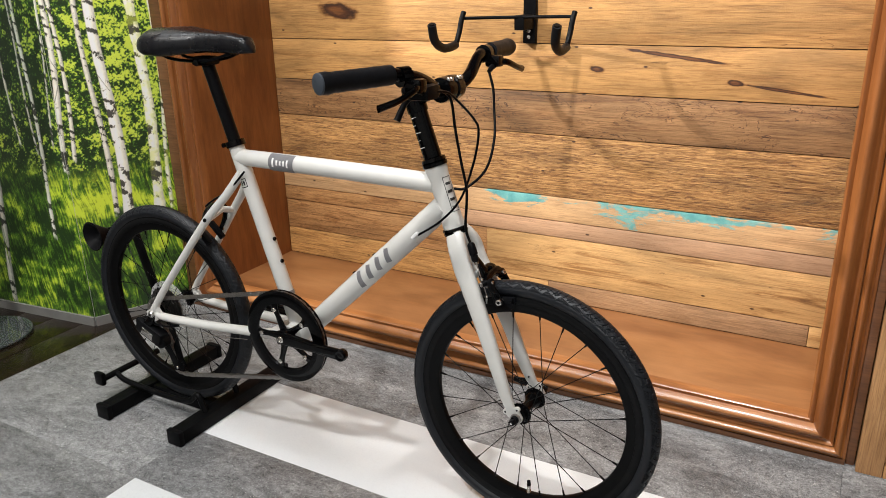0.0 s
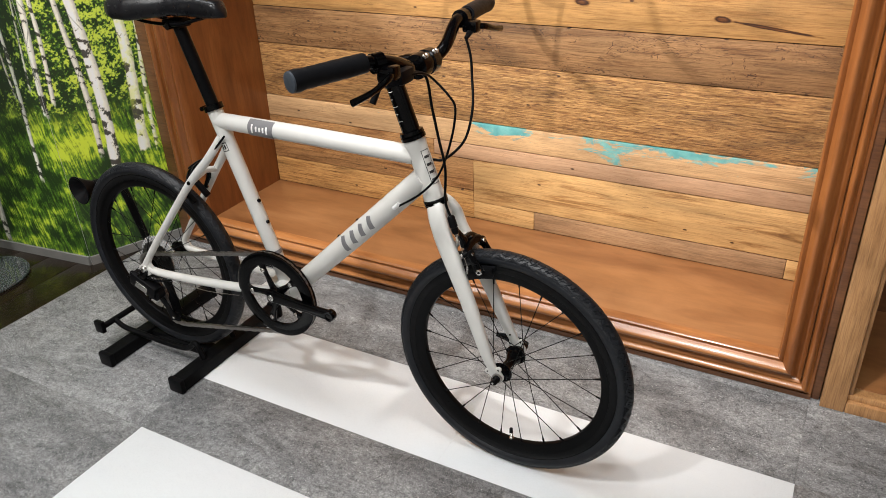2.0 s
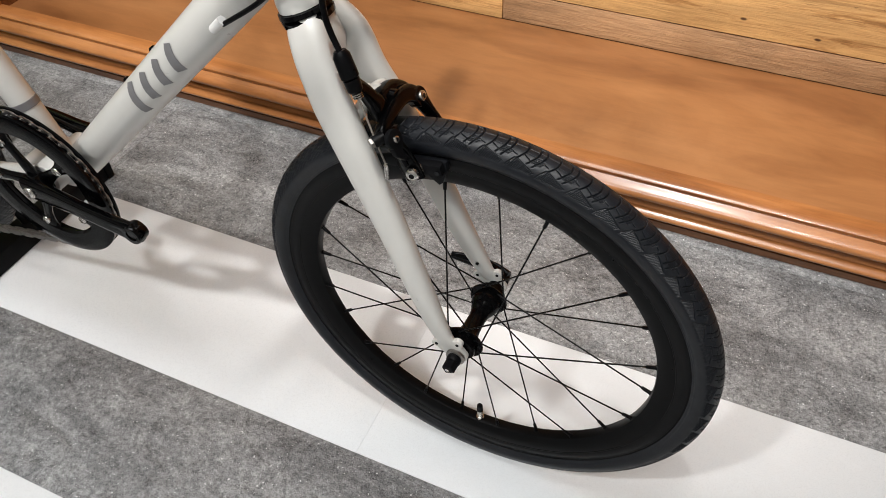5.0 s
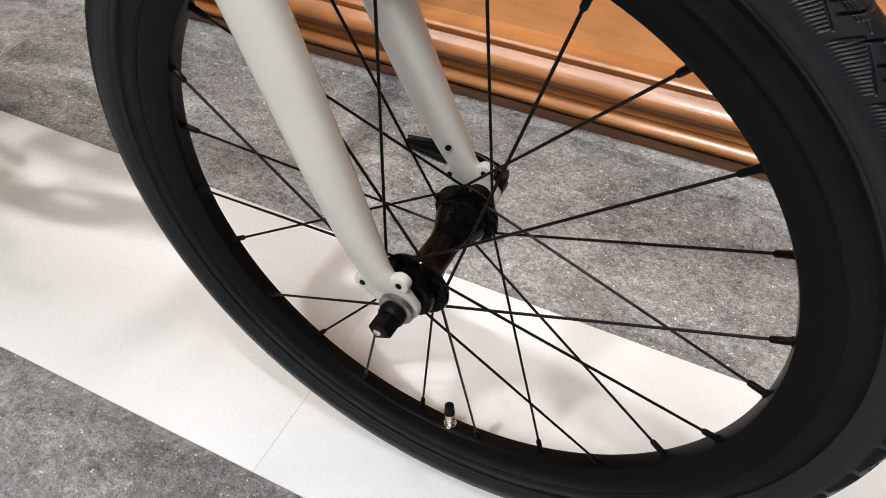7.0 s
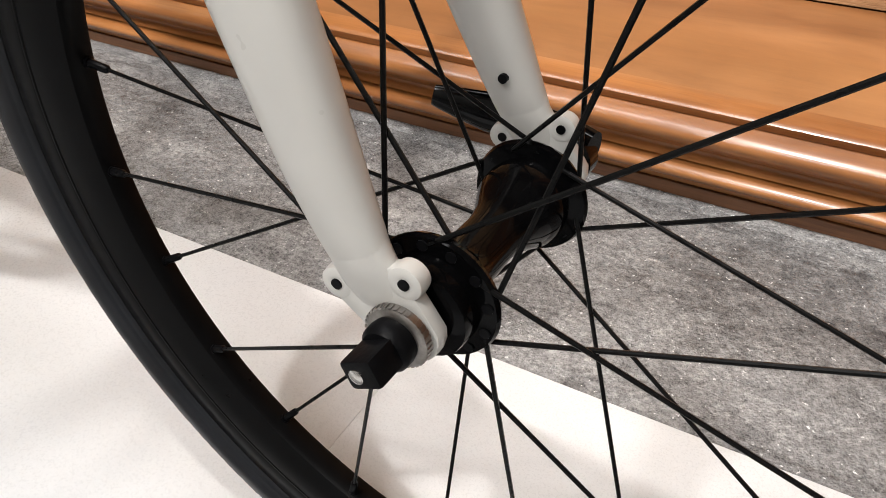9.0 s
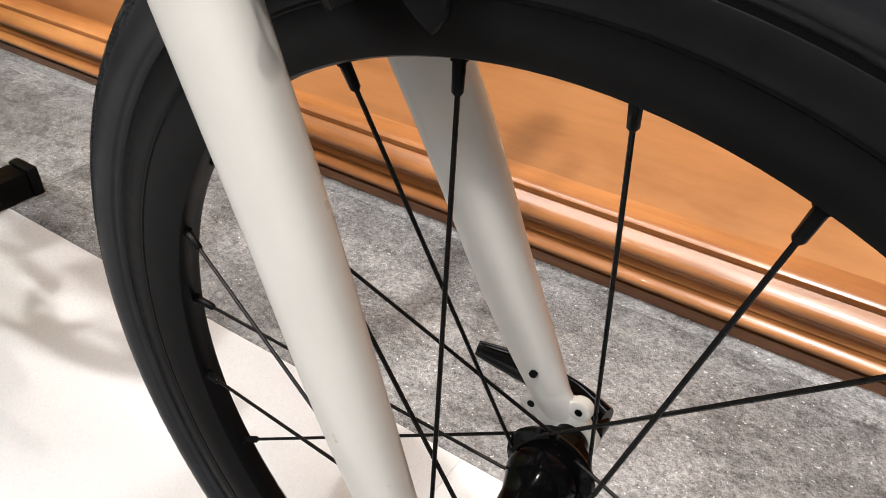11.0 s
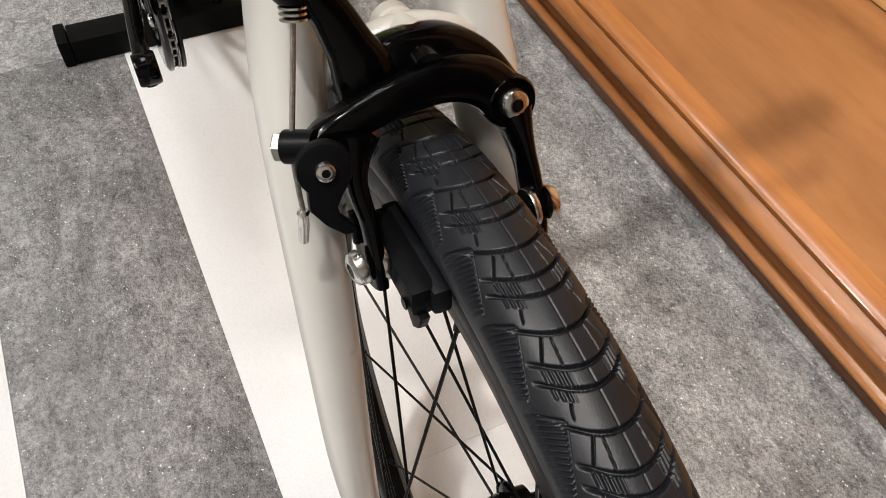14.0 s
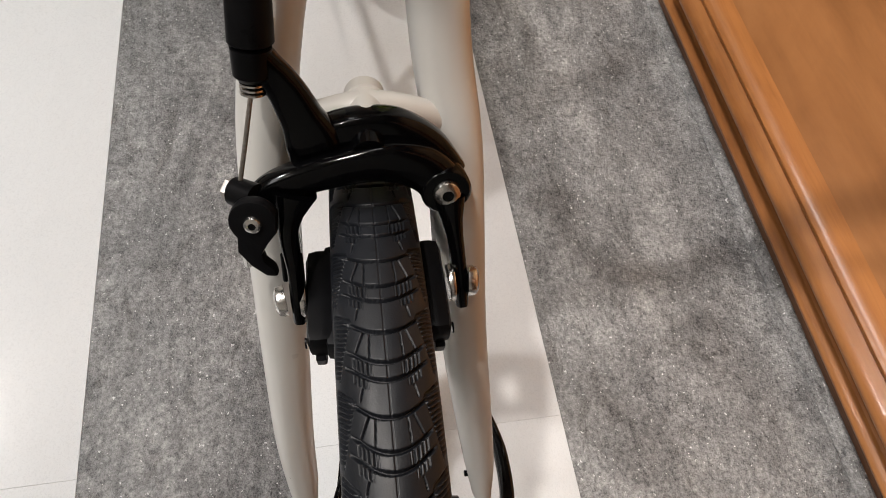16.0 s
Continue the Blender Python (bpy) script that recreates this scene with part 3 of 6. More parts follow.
HONEY, TAN, PINK, GREYED = (0.480, 0.257, 0.086), (0.385, 0.200, 0.076), (0.450, 0.270, 0.155), (0.370, 0.215, 0.108)
M_PLANK_LIGHT = plank_wood("honey_reclaimed_plank", HONEY, 1.0, streak=0.6)
M_PLANK_LOW = plank_wood("yellowish_reclaimed_plank", (0.530, 0.312, 0.122), 2.0, streak=0.85, contrast=0.9, fine=0.5)
M_PLANK_KNOTTY = plank_wood("knotty_honey_plank", HONEY, 3.0, streak=0.6, fine=0.6, knots=((0.255, 0.800, 0.022, 0.4), (0.621, 0.776, 0.020, 0.4), (0.470, 0.838, 0.150, 0.035), (0.745, 0.761, 0.100, 0.04)))
M_PLANK_HOLED = plank_wood("holed_honey_plank", HONEY, 4.0, streak=0.5, fine=0.7, knots=((-0.611, 0.953, 0.075, 0.35),))
M_PLANK_MID = plank_wood("tan_reclaimed_plank", TAN, 5.0, gouge=0.4, streak=0.8)
M_PLANK_GOUGED = plank_wood("weathered_gouged_brown_plank", (0.300, 0.160, 0.066), 6.0, gouge=0.9, streak=0.55)
M_PLANK_ROUGH = plank_wood("rough_sawn_brown_plank", (0.460, 0.248, 0.086), 7.0, sawn=0.8, streak=0.5, rough=0.68)
M_PLANK_PINK = plank_wood("pinkish_brown_plank", PINK, 8.0, streak=0.25, contrast=0.6, fine=0.45)
M_PLANK_GREYED = plank_wood("greyish_brown_plank", GREYED, 9.0, sawn=0.25, streak=0.3, contrast=0.7, fine=0.5)


def painted_plank():
    """Pale plank with flaking turquoise paint left in patches."""
    m = plank_wood("pale_plank_with_turquoise_paint", (0.580, 0.360, 0.180), 10.0, streak=0.35, contrast=0.7, fine=0.5)
    t, b = m.node_tree, m.node_tree.nodes["Principled BSDF"]
    old = b.inputs["Base Color"].links[0].from_socket
    blot = noise_tex(t, coords(t, (1.5, 1.0, 5.0)), 4.6, 8, 0.70, 0.6)
    sep = t.nodes.new("ShaderNodeSeparateXYZ")
    t.links.new(t.nodes.new("ShaderNodeTexCoord").outputs["Object"], sep.inputs[0])
    high = t.nodes.new("ShaderNodeMapRange")
    high.inputs["From Min"].default_value, high.inputs["From Max"].default_value = 0.362, 0.415
    high.inputs["To Min"].default_value, high.inputs["To Max"].default_value = -0.16, 0.030
    t.links.new(sep.outputs["Z"], high.inputs["Value"])
    right = t.nodes.new("ShaderNodeMapRange")
    right.inputs["From Min"].default_value, right.inputs["From Max"].default_value = -0.25, 0.0
    right.inputs["To Min"].default_value, right.inputs["To Max"].default_value = -0.2, 0.0
    t.links.new(sep.outputs["X"], right.inputs["Value"])
    total = blot
    for extra in (high.outputs[0], right.outputs[0]):
        a = t.nodes.new("ShaderNodeMath")
        a.operation = "ADD"
        t.links.new(total, a.inputs[0])
        t.links.new(extra, a.inputs[1])
        total = a.outputs[0]
    mask = colours(t, total, [(0.485, (0, 0, 0)), (0.515, (0.75, 0.75, 0.75)), (0.56, (1, 1, 1))])
    paint = colours(t, noise_tex(t, coords(t, (1, 1, 1)), 30.0, 4), [(0.3, (0.06, 0.25, 0.25)), (0.7, (0.17, 0.42, 0.39))])
    t.links.new(mixed(t, mask, old, paint), b.inputs["Base Color"])
    return m


M_PLANK_PAINT = painted_plank()
IN_L, IN_R, BACK, FRONT, DECK = -1.18, 0.626, 0.692, 0.312, 0.088
TOP = 2.2
cabinet = thing("display_cabinet", (-0.28, 0.5, 0), "orange-brown wooden display niche with moulded frame and reclaimed plank back", "cabinet")
part("side_panel", Shape().box((IN_L - 0.02, FRONT + 0.0205, 0), (IN_L - 0.001, 0.74, TOP), 0.001), M_VARNISH, cabinet, "varnished veneer side panel")
part("side_panel", Shape().box((IN_R + 0.001, FRONT + 0.0205, 0), (IN_R + 0.02, 0.74, TOP), 0.001), M_VARNISH, cabinet)
part("deck", Shape().box((IN_L - 0.0008, FRONT + 0.0205, DECK - 0.02), (IN_R + 0.0008, BACK + 0.001, DECK), 0.001), M_DECK, cabinet, "varnished plywood niche floor")
part("back_panel", Shape().box((IN_L - 0.02, BACK + 0.022, 0.0), (IN_R + 0.02, BACK + 0.05, TOP)), M_SHADEWOOD, cabinet)
part("plinth", Shape().box((IN_L - 0.02, FRONT + 0.02, 0.0), (IN_R + 0.02, FRONT + 0.05, DECK - 0.021)), M_SHADEWOOD, cabinet)
part("top_panel", Shape().box((IN_L, FRONT + 0.012, TOP - 0.03), (IN_R, BACK, TOP), 0.001), M_SHADEWOOD, cabinet)


def moulding(points, profile, mat, parent, label=""):
    """A moulded rail; profile is (across, proud) pairs, across in the plane of the front, proud towards the room."""
    (ax, az), (bx, bz), (nx, nz), cut = points
    sh, n = Shape(), len(profile)
    verts = []
    for (x, z), sign in (((ax, az), 1), ((bx, bz), -1)):
        for across, proud in profile:
            dx, dz = bx - ax, bz - az
            ln = math.hypot(dx, dz)
            shift = sign * across * cut
            verts.append((x + nx * across + dx / ln * shift, FRONT - proud, z + nz * across + dz / ln * shift))
    faces = [(i, i + 1, n + i + 1, n + i) for i in range(n - 1)] + [(n - 1, 0, n, 2 * n - 1), tuple(range(n)), tuple(reversed(range(n, 2 * n)))]
    sh.add(verts, faces)
    return part("moulding", sh, mat, parent, label, 50)


def frame_profile(width, deep):
    """Across the frame from its opening outwards: bead, cove, broad hollow, outer ridge."""
    pts = [(0.0, -0.02), (0.0, deep * 0.35), (width * 0.05, deep * 0.5), (width * 0.12, deep * 0.46), (width * 0.145, deep * 0.40)]
    for k in range(9):
        a = k / 8
        pts.append((width * (0.18 + 0.3 * a), deep * (0.55 + 0.45 * math.sin(a * math.pi))))
    for k in range(7):
        a = k / 6
        pts.append((width * (0.5 + 0.17 * a), deep * (0.5 - 0.28 * math.sin(a * math.pi))))
    pts += [(width * 0.678, 0.0), (width * 0.700, 0.0), (width * 0.706, deep * 0.52)]
    for k in range(7):
        a = k / 6
        pts.append((width * (0.71 + 0.19 * a), deep * (0.55 + 0.3 * math.sin(a * math.pi))))
    return pts + [(width * 0.93, deep * 0.35), (width, deep * 0.3), (width, -0.02)]


PROF = frame_profile(0.086, 0.03)
moulding(((IN_L, DECK + 0.012), (IN_R, DECK + 0.012), (0, -1), -1.0), PROF, M_RAIL, cabinet, "glossy moulded bottom rail")
moulding(((IN_R, TOP - 0.03), (IN_R, DECK + 0.012), (1, 0), -1.0), PROF, M_VARNISH, cabinet)
moulding(((IN_L, DECK + 0.012), (IN_L, TOP - 0.03), (-1, 0), -1.0), PROF, M_VARNISH, cabinet)
part("base_strip", Shape().box((IN_L - 0.13, FRONT - 0.012, 0.0), (IN_R + 0.086, FRONT + 0.019, 0.0135), 0.001), M_SHADEWOOD, cabinet)
# shadow gap beside the papered wall, put in as a strip of dark colour
part("filler", Shape().box((IN_L - 0.136, FRONT - 0.008, 0.0136), (IN_L - 0.0865, FRONT + 0.02, TOP), 0.002), M_SHADEWOOD, cabinet)
# shaded groove between the two cabinets, likewise drawn by dark colour
part("filler", Shape().box((IN_R + 0.0865, FRONT - 0.004, 0.0), (IN_R + 0.105, FRONT + 0.02, TOP), 0.002), M_SHADEWOOD, cabinet, "strip coloured dark for the shaded gap between cabinets")

PLANKS = [(0.089, 0.187, (IN_L, -0.36), (M_PLANK_LIGHT,)), (0.188, 0.296, (IN_L, -0.36), (M_PLANK_MID,)),
          (0.089, 0.150, (-0.36, -0.148, 0.592, IN_R), (M_PLANK_LOW, M_PLANK_GREYED, M_PLANK_LOW)), (0.151, 0.296, (-0.36, IN_R), (M_PLANK_LOW,)),
          (0.297, 0.347, (IN_L, -0.5, IN_R), (M_PLANK_MID, M_PLANK_PINK)),
          (0.348, 0.422, (IN_L, IN_R), (M_PLANK_PAINT,)), (0.423, 0.607, (IN_L, IN_R), (M_PLANK_ROUGH,)), (0.608, 0.730, (IN_L, IN_R), (M_PLANK_GOUGED,)),
          (0.731, 0.864, (IN_L, IN_R), (M_PLANK_KNOTTY,)), (0.865, 1.02, (IN_L, IN_R), (M_PLANK_HOLED,)), (1.021, 1.17, (IN_L, -0.3, IN_R), (M_PLANK_MID, M_PLANK_ROUGH)),
          (1.171, 1.36, (IN_L, IN_R), (M_PLANK_LIGHT,)), (1.361, 1.55, (IN_L, IN_R), (M_PLANK_MID,)), (1.551, 1.86, (IN_L, IN_R), (M_PLANK_ROUGH,)), (1.861, 2.165, (IN_L, IN_R), (M_PLANK_LIGHT,))]
rnd = random.Random(4)
for z0, z1, cuts, mats in PLANKS:
    for x0, x1, mat in zip(cuts, cuts[1:], mats):
        proud = rnd.uniform(0.0, 0.004)
        part("plank", Shape().box((x0 + 0.0006, BACK - proud, z0 + 0.0008), (x1 - 0.0008, BACK + 0.021, z1 - 0.0007), 0.0016), mat, cabinet)

# neighbouring cabinet, paler frame
other = thing("oak_cabinet", (1.3, 0.5, 0), "pale oak framed cabinet with a dark empty inside", "cabinet")
X0 = 0.733
for lo, hi in (((X0, 0.285, 0.0), (X0 + 0.052, 0.33, TOP)), ((1.9, 0.285, 0.0), (1.955, 0.33, TOP))):
    part("stile", Shape().box(lo, hi, 0.003), M_PALE, other)
part("inner_bead", Shape().box((X0 + 0.0525, 0.297, 0.045), (X0 + 0.062, 0.33, TOP), 0.002), M_PALE, other)
part("bottom_rail", Shape().box((X0 + 0.0525, 0.285, 0.0), (1.8995, 0.33, 0.03), 0.003), M_PALE, other)
part("inner_bead", Shape().box((X0 + 0.0525, 0.297, 0.0305), (1.8995, 0.33, 0.0445), 0.002), M_PALE, other)
part("deck", Shape().box((X0 + 0.001, 0.3305, 0.02), (1.954, 0.7, 0.046), 0.001), M_DECK, other)
# inside panels get their shade from the darkened brown
part("side_panel", Shape().box((X0, 0.3305, 0.0465), (X0 + 0.02, 0.7, TOP), 0.001), M_SHADEWOOD, other)
part("side_panel", Shape().box((1.934, 0.3305, 0.0465), (1.954, 0.7, TOP), 0.001), M_SHADEWOOD, other)
part("back_panel", Shape().box((X0, 0.7005, 0.0), (1.955, 0.72, TOP), 0.001), M_SHADEWOOD, other)
part("shelf", Shape().box((X0 + 0.0205, 0.36, 0.62), (1.9335, 0.7, 0.645), 0.002), M_SHADEWOOD, other)
part("top_panel", Shape().box((X0 + 0.0205, 0.3305, TOP - 0.03), (1.9335, 0.7, TOP), 0.001), M_SHADEWOOD, other)

# ---- wall hanger on the planks ----
hanger = thing("wall_hanger", (-0.22, 0.69, 0.93), "black steel wall hanger with two padded hooks on a rod", "bike hanger")
part("wall_plate", Shape().box((-0.238, 0.672, 0.865), (-0.2, 0.689, 1.06), 0.003), M_STAND, hanger)
part("bracket", Shape().box((-0.234, 0.60, 0.905), (-0.204, 0.6725, 0.945), 0.004), M_STAND, hanger)
for z in (0.883, 0.90, 0.99):
    part("screw", Shape().dome((-0.219, 0.672, z), (0, -1, 0), 0.006, 0.004), M_STEEL, hanger, "steel screw")
part("rod", Shape().sweep([(-0.378, 0.565, 0.938), (-0.215, 0.605, 0.940), (-0.055, 0.572, 0.943)], 0.0045, 10), M_STAND, hanger)
for x in (-0.376, -0.054):
    lean = 0.012 if x < -0.2 else 0.03
    hook = part("hook", Shape().sweep(spline([(x + 0.004, 0.570, 0.955), (x + 0.002, 0.560, 0.935), (x, 0.545, 0.895), (x, 0.515, 0.864), (x + lean * 0.3, 0.455, 0.866), (x + lean * 0.6, 0.40, 0.888), (x + lean, 0.375, 0.933)]), 0.0075, 10), M_STAND, hanger)
    part("sleeve", Shape().sweep(spline([(x, 0.525, 0.869), (x + lean * 0.3, 0.455, 0.866), (x + lean * 0.6, 0.40, 0.888), (x + lean, 0.376, 0.930)]), 0.0115, 12), M_GRIP, hook, "rubber hook sleeve")

# ---- glass pedestal table beside the mural ----
table = thing("pedestal_table", (-1.705, -0.195, 0), "chrome pedestal table with a round clear glass foot", "table")
M_GLASS, _t, _b = material("clear_glass", 0.03)
_b.inputs["Transmission Weight"].default_value = 0.92
_b.inputs["Base Color"].default_value = (0.75, 0.86, 0.82, 1)
part("foot", Shape().lathe([(0.139, 0), (0.142, 0.003), (0.142, 0.008), (0.139, 0.011)], (-1.705, -0.195, 0.0), (0, 0, 1), 64), M_GLASS, table, "round clear glass foot plate")
part("collar", Shape().lathe([(0.05, 0), (0.05, 0.006), (0.03, 0.012), (0.024, 0.03)], (-1.705, -0.195, 0.0112), (0, 0, 1), 32), M_CHROME, table)
part("column", Shape().lathe([(0.021, 0), (0.021, 1.02)], (-1.705, -0.195, 0.0415), (0, 0, 1), 32), M_CHROME, table, "polished chrome column")
part("tabletop", Shape().lathe([(0.3, 0), (0.303, 0.003), (0.303, 0.008), (0.3, 0.011)], (-1.705, -0.195, 1.0618), (0, 0, 1), 64), M_GLASS, table, "round clear glass top")

# ---- bicycle ----
BY = -0.184
bike = thing("bicycle", (-0.3, BY, 0), "cream-white small-wheeled city bicycle with black parts, held in a floor stand", "bicycle")
STEER = radians(-1.87)
HUB_F, HUB_R = Vector((0.1514, -0.1847, 0.2586)), Vector((-0.812, -0.181, 0.283))
BB = Vector((-0.405, BY, 0.304))
HEAD_T, HEAD_B = Vector((-0.041, BY, 0.712)), Vector((-0.003, BY, 0.600))
SEAT_T = Vector((-0.535, BY, 0.712))


def steered(x, y, z):
    """A place ahead of, left of and above the front hub."""
    f, s = Vector((math.cos(STEER), math.sin(STEER), 0)), Vector((-math.sin(STEER), math.cos(STEER), 0))
    return HUB_F + f * x + s * y + Vector((0, 0, z))


# frame tubes
frame_tubes = part("frame", Shape().sweep([HEAD_T + Vector((0.0, 0, 0.0)), HEAD_T.lerp(HEAD_B, 0.06), HEAD_T.lerp(HEAD_B, 0.12), HEAD_T.lerp(HEAD_B, 0.5), HEAD_T.lerp(HEAD_B, 0.88), HEAD_T.lerp(HEAD_B, 0.94), HEAD_B], [0.0215, 0.0215, 0.02, 0.02, 0.02, 0.0215, 0.0215], 28), M_PAINT, bike, "cream-white painted aluminium frame")
part("top_tube", Shape().sweep([Vector((-0.53, BY, 0.686)), Vector((-0.30, BY, 0.684)), Vector((-0.04, BY, 0.680))], [0.0175, 0.0185, 0.0185], 24), M_PAINT, frame_tubes)
part("down_tube", Shape().sweep([Vector((-0.022, BY, 0.640)), Vector((-0.2, BY, 0.4745)), Vector((-0.40, BY, 0.290))], [0.0225, 0.0225, 0.021], 28), M_PAINT, frame_tubes)
part("seat_tube", Shape().sweep([SEAT_T, SEAT_T.lerp(BB, 0.5), BB], [0.0168, 0.0165, 0.0168], 24), M_PAINT, frame_tubes)
part("bottom_bracket", Shape().lathe([(0.019, -0.036), (0.0205, -0.034), (0.0205, 0.034), (0.019, 0.036)], BB, (0, 1, 0), 28), M_PAINT, frame_tubes)
for side in (-1, 1):
    drop = HUB_R + Vector((0.012, side * 0.062, 0.004))
    part("chainstay", Shape().sweep(spline([BB + Vector((-0.01, side * 0.026, -0.006)), BB + Vector((-0.10, side * 0.040, -0.012)), BB + Vector((-0.25, side * 0.053, -0.020)), drop + Vector((0.03, 0, -0.006)), drop]), ramp([0.012, 0.011, 0.0105, 0.0098, 0.009], 33), 16), M_PAINT, frame_tubes)
    part("seatstay", Shape().sweep(spline([Vector((-0.516, BY + side * 0.012, 0.655)), Vector((-0.555, BY + side * 0.028, 0.602)), Vector((-0.62, BY + side * 0.043, 0.53)), drop + Vector((0.02, 0, 0.045)), drop + Vector((0.0, 0, 0.006))]), ramp([0.0095, 0.0095, 0.009, 0.0085, 0.0085], 33), 16), M_PAINT, frame_tubes)
    plate = [(-0.018, -0.014), (0.004, -0.02), (0.03, -0.006), (0.034, 0.004), (0.018, 0.03), (0.008, 0.03), (-0.006, 0.012), (-0.02, 0.004)]
    part("dropout", Shape().plate(plate, 0.006, Matrix.Translation(HUB_R + Vector((0.0, side * 0.064, 0))) @ pose(0, 0, 0, 90, 0, 0)), M_PAINT, frame_tubes)
part("stay_bridge", Shape().sweep([Vector((-0.605, BY - 0.04, 0.546)), Vector((-0.600, BY, 0.560)), Vector((-0.605, BY + 0.04, 0.546))], 0.0075, 12), M_PAINT, frame_tubes)
part("stay_bridge", Shape().sweep([BB + Vector((-0.055, -0.03, -0.008)), BB + Vector((-0.055, 0.03, -0.008))], 0.008, 12), M_PAINT, frame_tubes)
axis_h = (HEAD_T - HEAD_B).normalized()
part("headset", Shape().lathe([(0.0205, 0), (0.0235, 0.001), (0.024, 0.007), (0.0215, 0.0085), (0.0235, 0.010), (0.0225, 0.016), (0.0175, 0.018)], HEAD_T, axis_h, 32), M_GLOSSBLACK, bike, "gloss black headset cup")
part("headset", Shape().lathe([(0.0205, 0), (0.0235, 0.001), (0.024, 0.005), (0.0215, 0.0065), (0.0235, 0.008), (0.023, 0.0125), (0.019, 0.014)], HEAD_B, -axis_h, 32), M_GLOSSBLACK, bike)
seat_axis = (SEAT_T - BB).normalized()
clamp = part("seat_clamp", Shape().lathe([(0.0165, -0.004), (0.021, -0.0035), (0.021, 0.009), (0.0165, 0.0095)], SEAT_T, seat_axis, 28), M_GLOSSBLACK, bike)
part("clamp_bolt", Shape().sweep([SEAT_T + Vector((-0.026, -0.012, -0.002)), SEAT_T + Vector((-0.026, 0.014, -0.002))], 0.005, 12), M_GLOSSBLACK, clamp)
part("seat_collar", Shape().lathe([(0.0165, -0.005), (0.0178, -0.0045), (0.0178, 0.0045), (0.0165, 0.005)], SEAT_T.lerp(BB, 0.80), seat_axis, 28), M_DECAL, bike, "dark grey band low on the seat tube")
for k in (0.505, 0.625):
    part("bottle_bolt", Shape().dome(SEAT_T.lerp(BB, k) + Vector((0.0165, 0, 0.004)), (0.95, 0, 0.3), 0.0045, 0.004), M_GLOSSBLACK, bike)
for x in (-0.238, -0.186):
    z = 0.4745 + (x + 0.2) * 0.925 + 0.031
    part("bottle_bolt", Shape().dome(Vector((x - 0.001, BY, z - 0.0065)), (-0.68, 0, 0.73), 0.0045, 0.006), M_GLOSSBLACK, bike)


class TubeSkin:
    """Places on a tube's surface: a along it from its start, r round it from the side that faces the room."""

    def __init__(self, start, end, radius):
        self.o, self.t, self.r = Vector(start), (Vector(end) - Vector(start)).normalized(), radius + 0.0004
        self.side = Vector((0, -1, 0))
        self.up = self.side.cross(self.t) * -1
        if self.up.z < 0:
            self.up = -self.up

    def at(self, a, arc, lift=0.0):
        q = arc / self.r
        return self.o + self.t * a + (self.side * math.cos(q) + self.up * math.sin(q)) * (self.r + lift)

    def stroke(self, shape, pts, width):
        """A flat stroke of paint along 2D points on the skin."""
        left, right = [], []
        for i, (a, r) in enumerate(pts):
            a0, r0 = pts[max(i - 1, 0)]
            a1, r1 = pts[min(i + 1, len(pts) - 1)]
            d = math.hypot(a1 - a0, r1 - r0) or 1
            nx, ny = -(r1 - r0) / d * width / 2, (a1 - a0) / d * width / 2
            left.append(self.at(a + nx, r + ny))
            right.append(self.at(a - nx, r - ny))
        n = len(pts)
        return shape.add(left + right, [(i, i + 1, n + i + 1, n + i) for i in range(n - 1)])

    def patch(self, shape, a0, a1, r0, r1, steps=8):
        rows = [[self.at(a, r0 + (r1 - r0) * k / steps) for k in range(steps + 1)] for a in (a0, a1)]
        m = steps + 1
        return shape.add(rows[0] + rows[1], [(k, k + 1, m + k + 1, m + k) for k in range(steps)])


# maker's marks as plain shapes
skin_d = TubeSkin((-0.40, BY, 0.290), (-0.022, BY, 0.640), 0.0226)
for a, tall in ((0.250, 0.036), (0.281, 0.028), (0.312, 0.026), (0.343, 0.028)):
    mark = Shape()
    skin_d.stroke(mark, [(a + 0.012 * k / 6, tall * (k / 6 - 0.5)) for k in range(7)], 0.0125)
    part("frame_mark", mark, M_DECAL, frame_tubes, "plain grey printed bar on the tube")
skin_t = TubeSkin((-0.53, BY, 0.686), (-0.04, BY, 0.680), 0.0186)
part("frame_mark", skin_t.patch(Shape(), 0.098, 0.163, -0.022, 0.026), M_DECAL, frame_tubes, "dark grey printed band on the top tube")
skin_w = TubeSkin((-0.53, BY, 0.686), (-0.04, BY, 0.680), 0.0190)
for a, tall in ((0.110, 0.020), (0.121, 0.011), (0.130, 0.009), (0.139, 0.011), (0.148, 0.016)):
    part("frame_mark", skin_w.patch(Shape(), a - 0.0022, a + 0.0022, 0.003 - tall / 2, 0.003 + tall / 2, 5), M_WHITE, frame_tubes, "plain white printed bar")
skin_s = TubeSkin(BB, SEAT_T, 0.0168)
tag = Shape()
for a0, a1, r0, r1 in ((0.335, 0.337, -0.009, 0.009), (0.353, 0.355, -0.009, 0.009), (0.337, 0.353, -0.009, -0.0075), (0.337, 0.353, 0.0075, 0.009), (0.340, 0.350, -0.005, -0.001), (0.340, 0.350, 0.001, 0.005)):
    skin_s.patch(tag, a0, a1, r0, r1, 3)
part("frame_mark", tag, M_DECALDARK, frame_tubes, "small black square mark on the seat tube")
badge = Shape()
skin_h = TubeSkin(HEAD_B, HEAD_T, 0.0201)
skin_h.side, skin_h.up = Vector((0.90, -0.36, 0.28)).normalized(), Vector((0.36, 0.92, 0.12)).normalized()
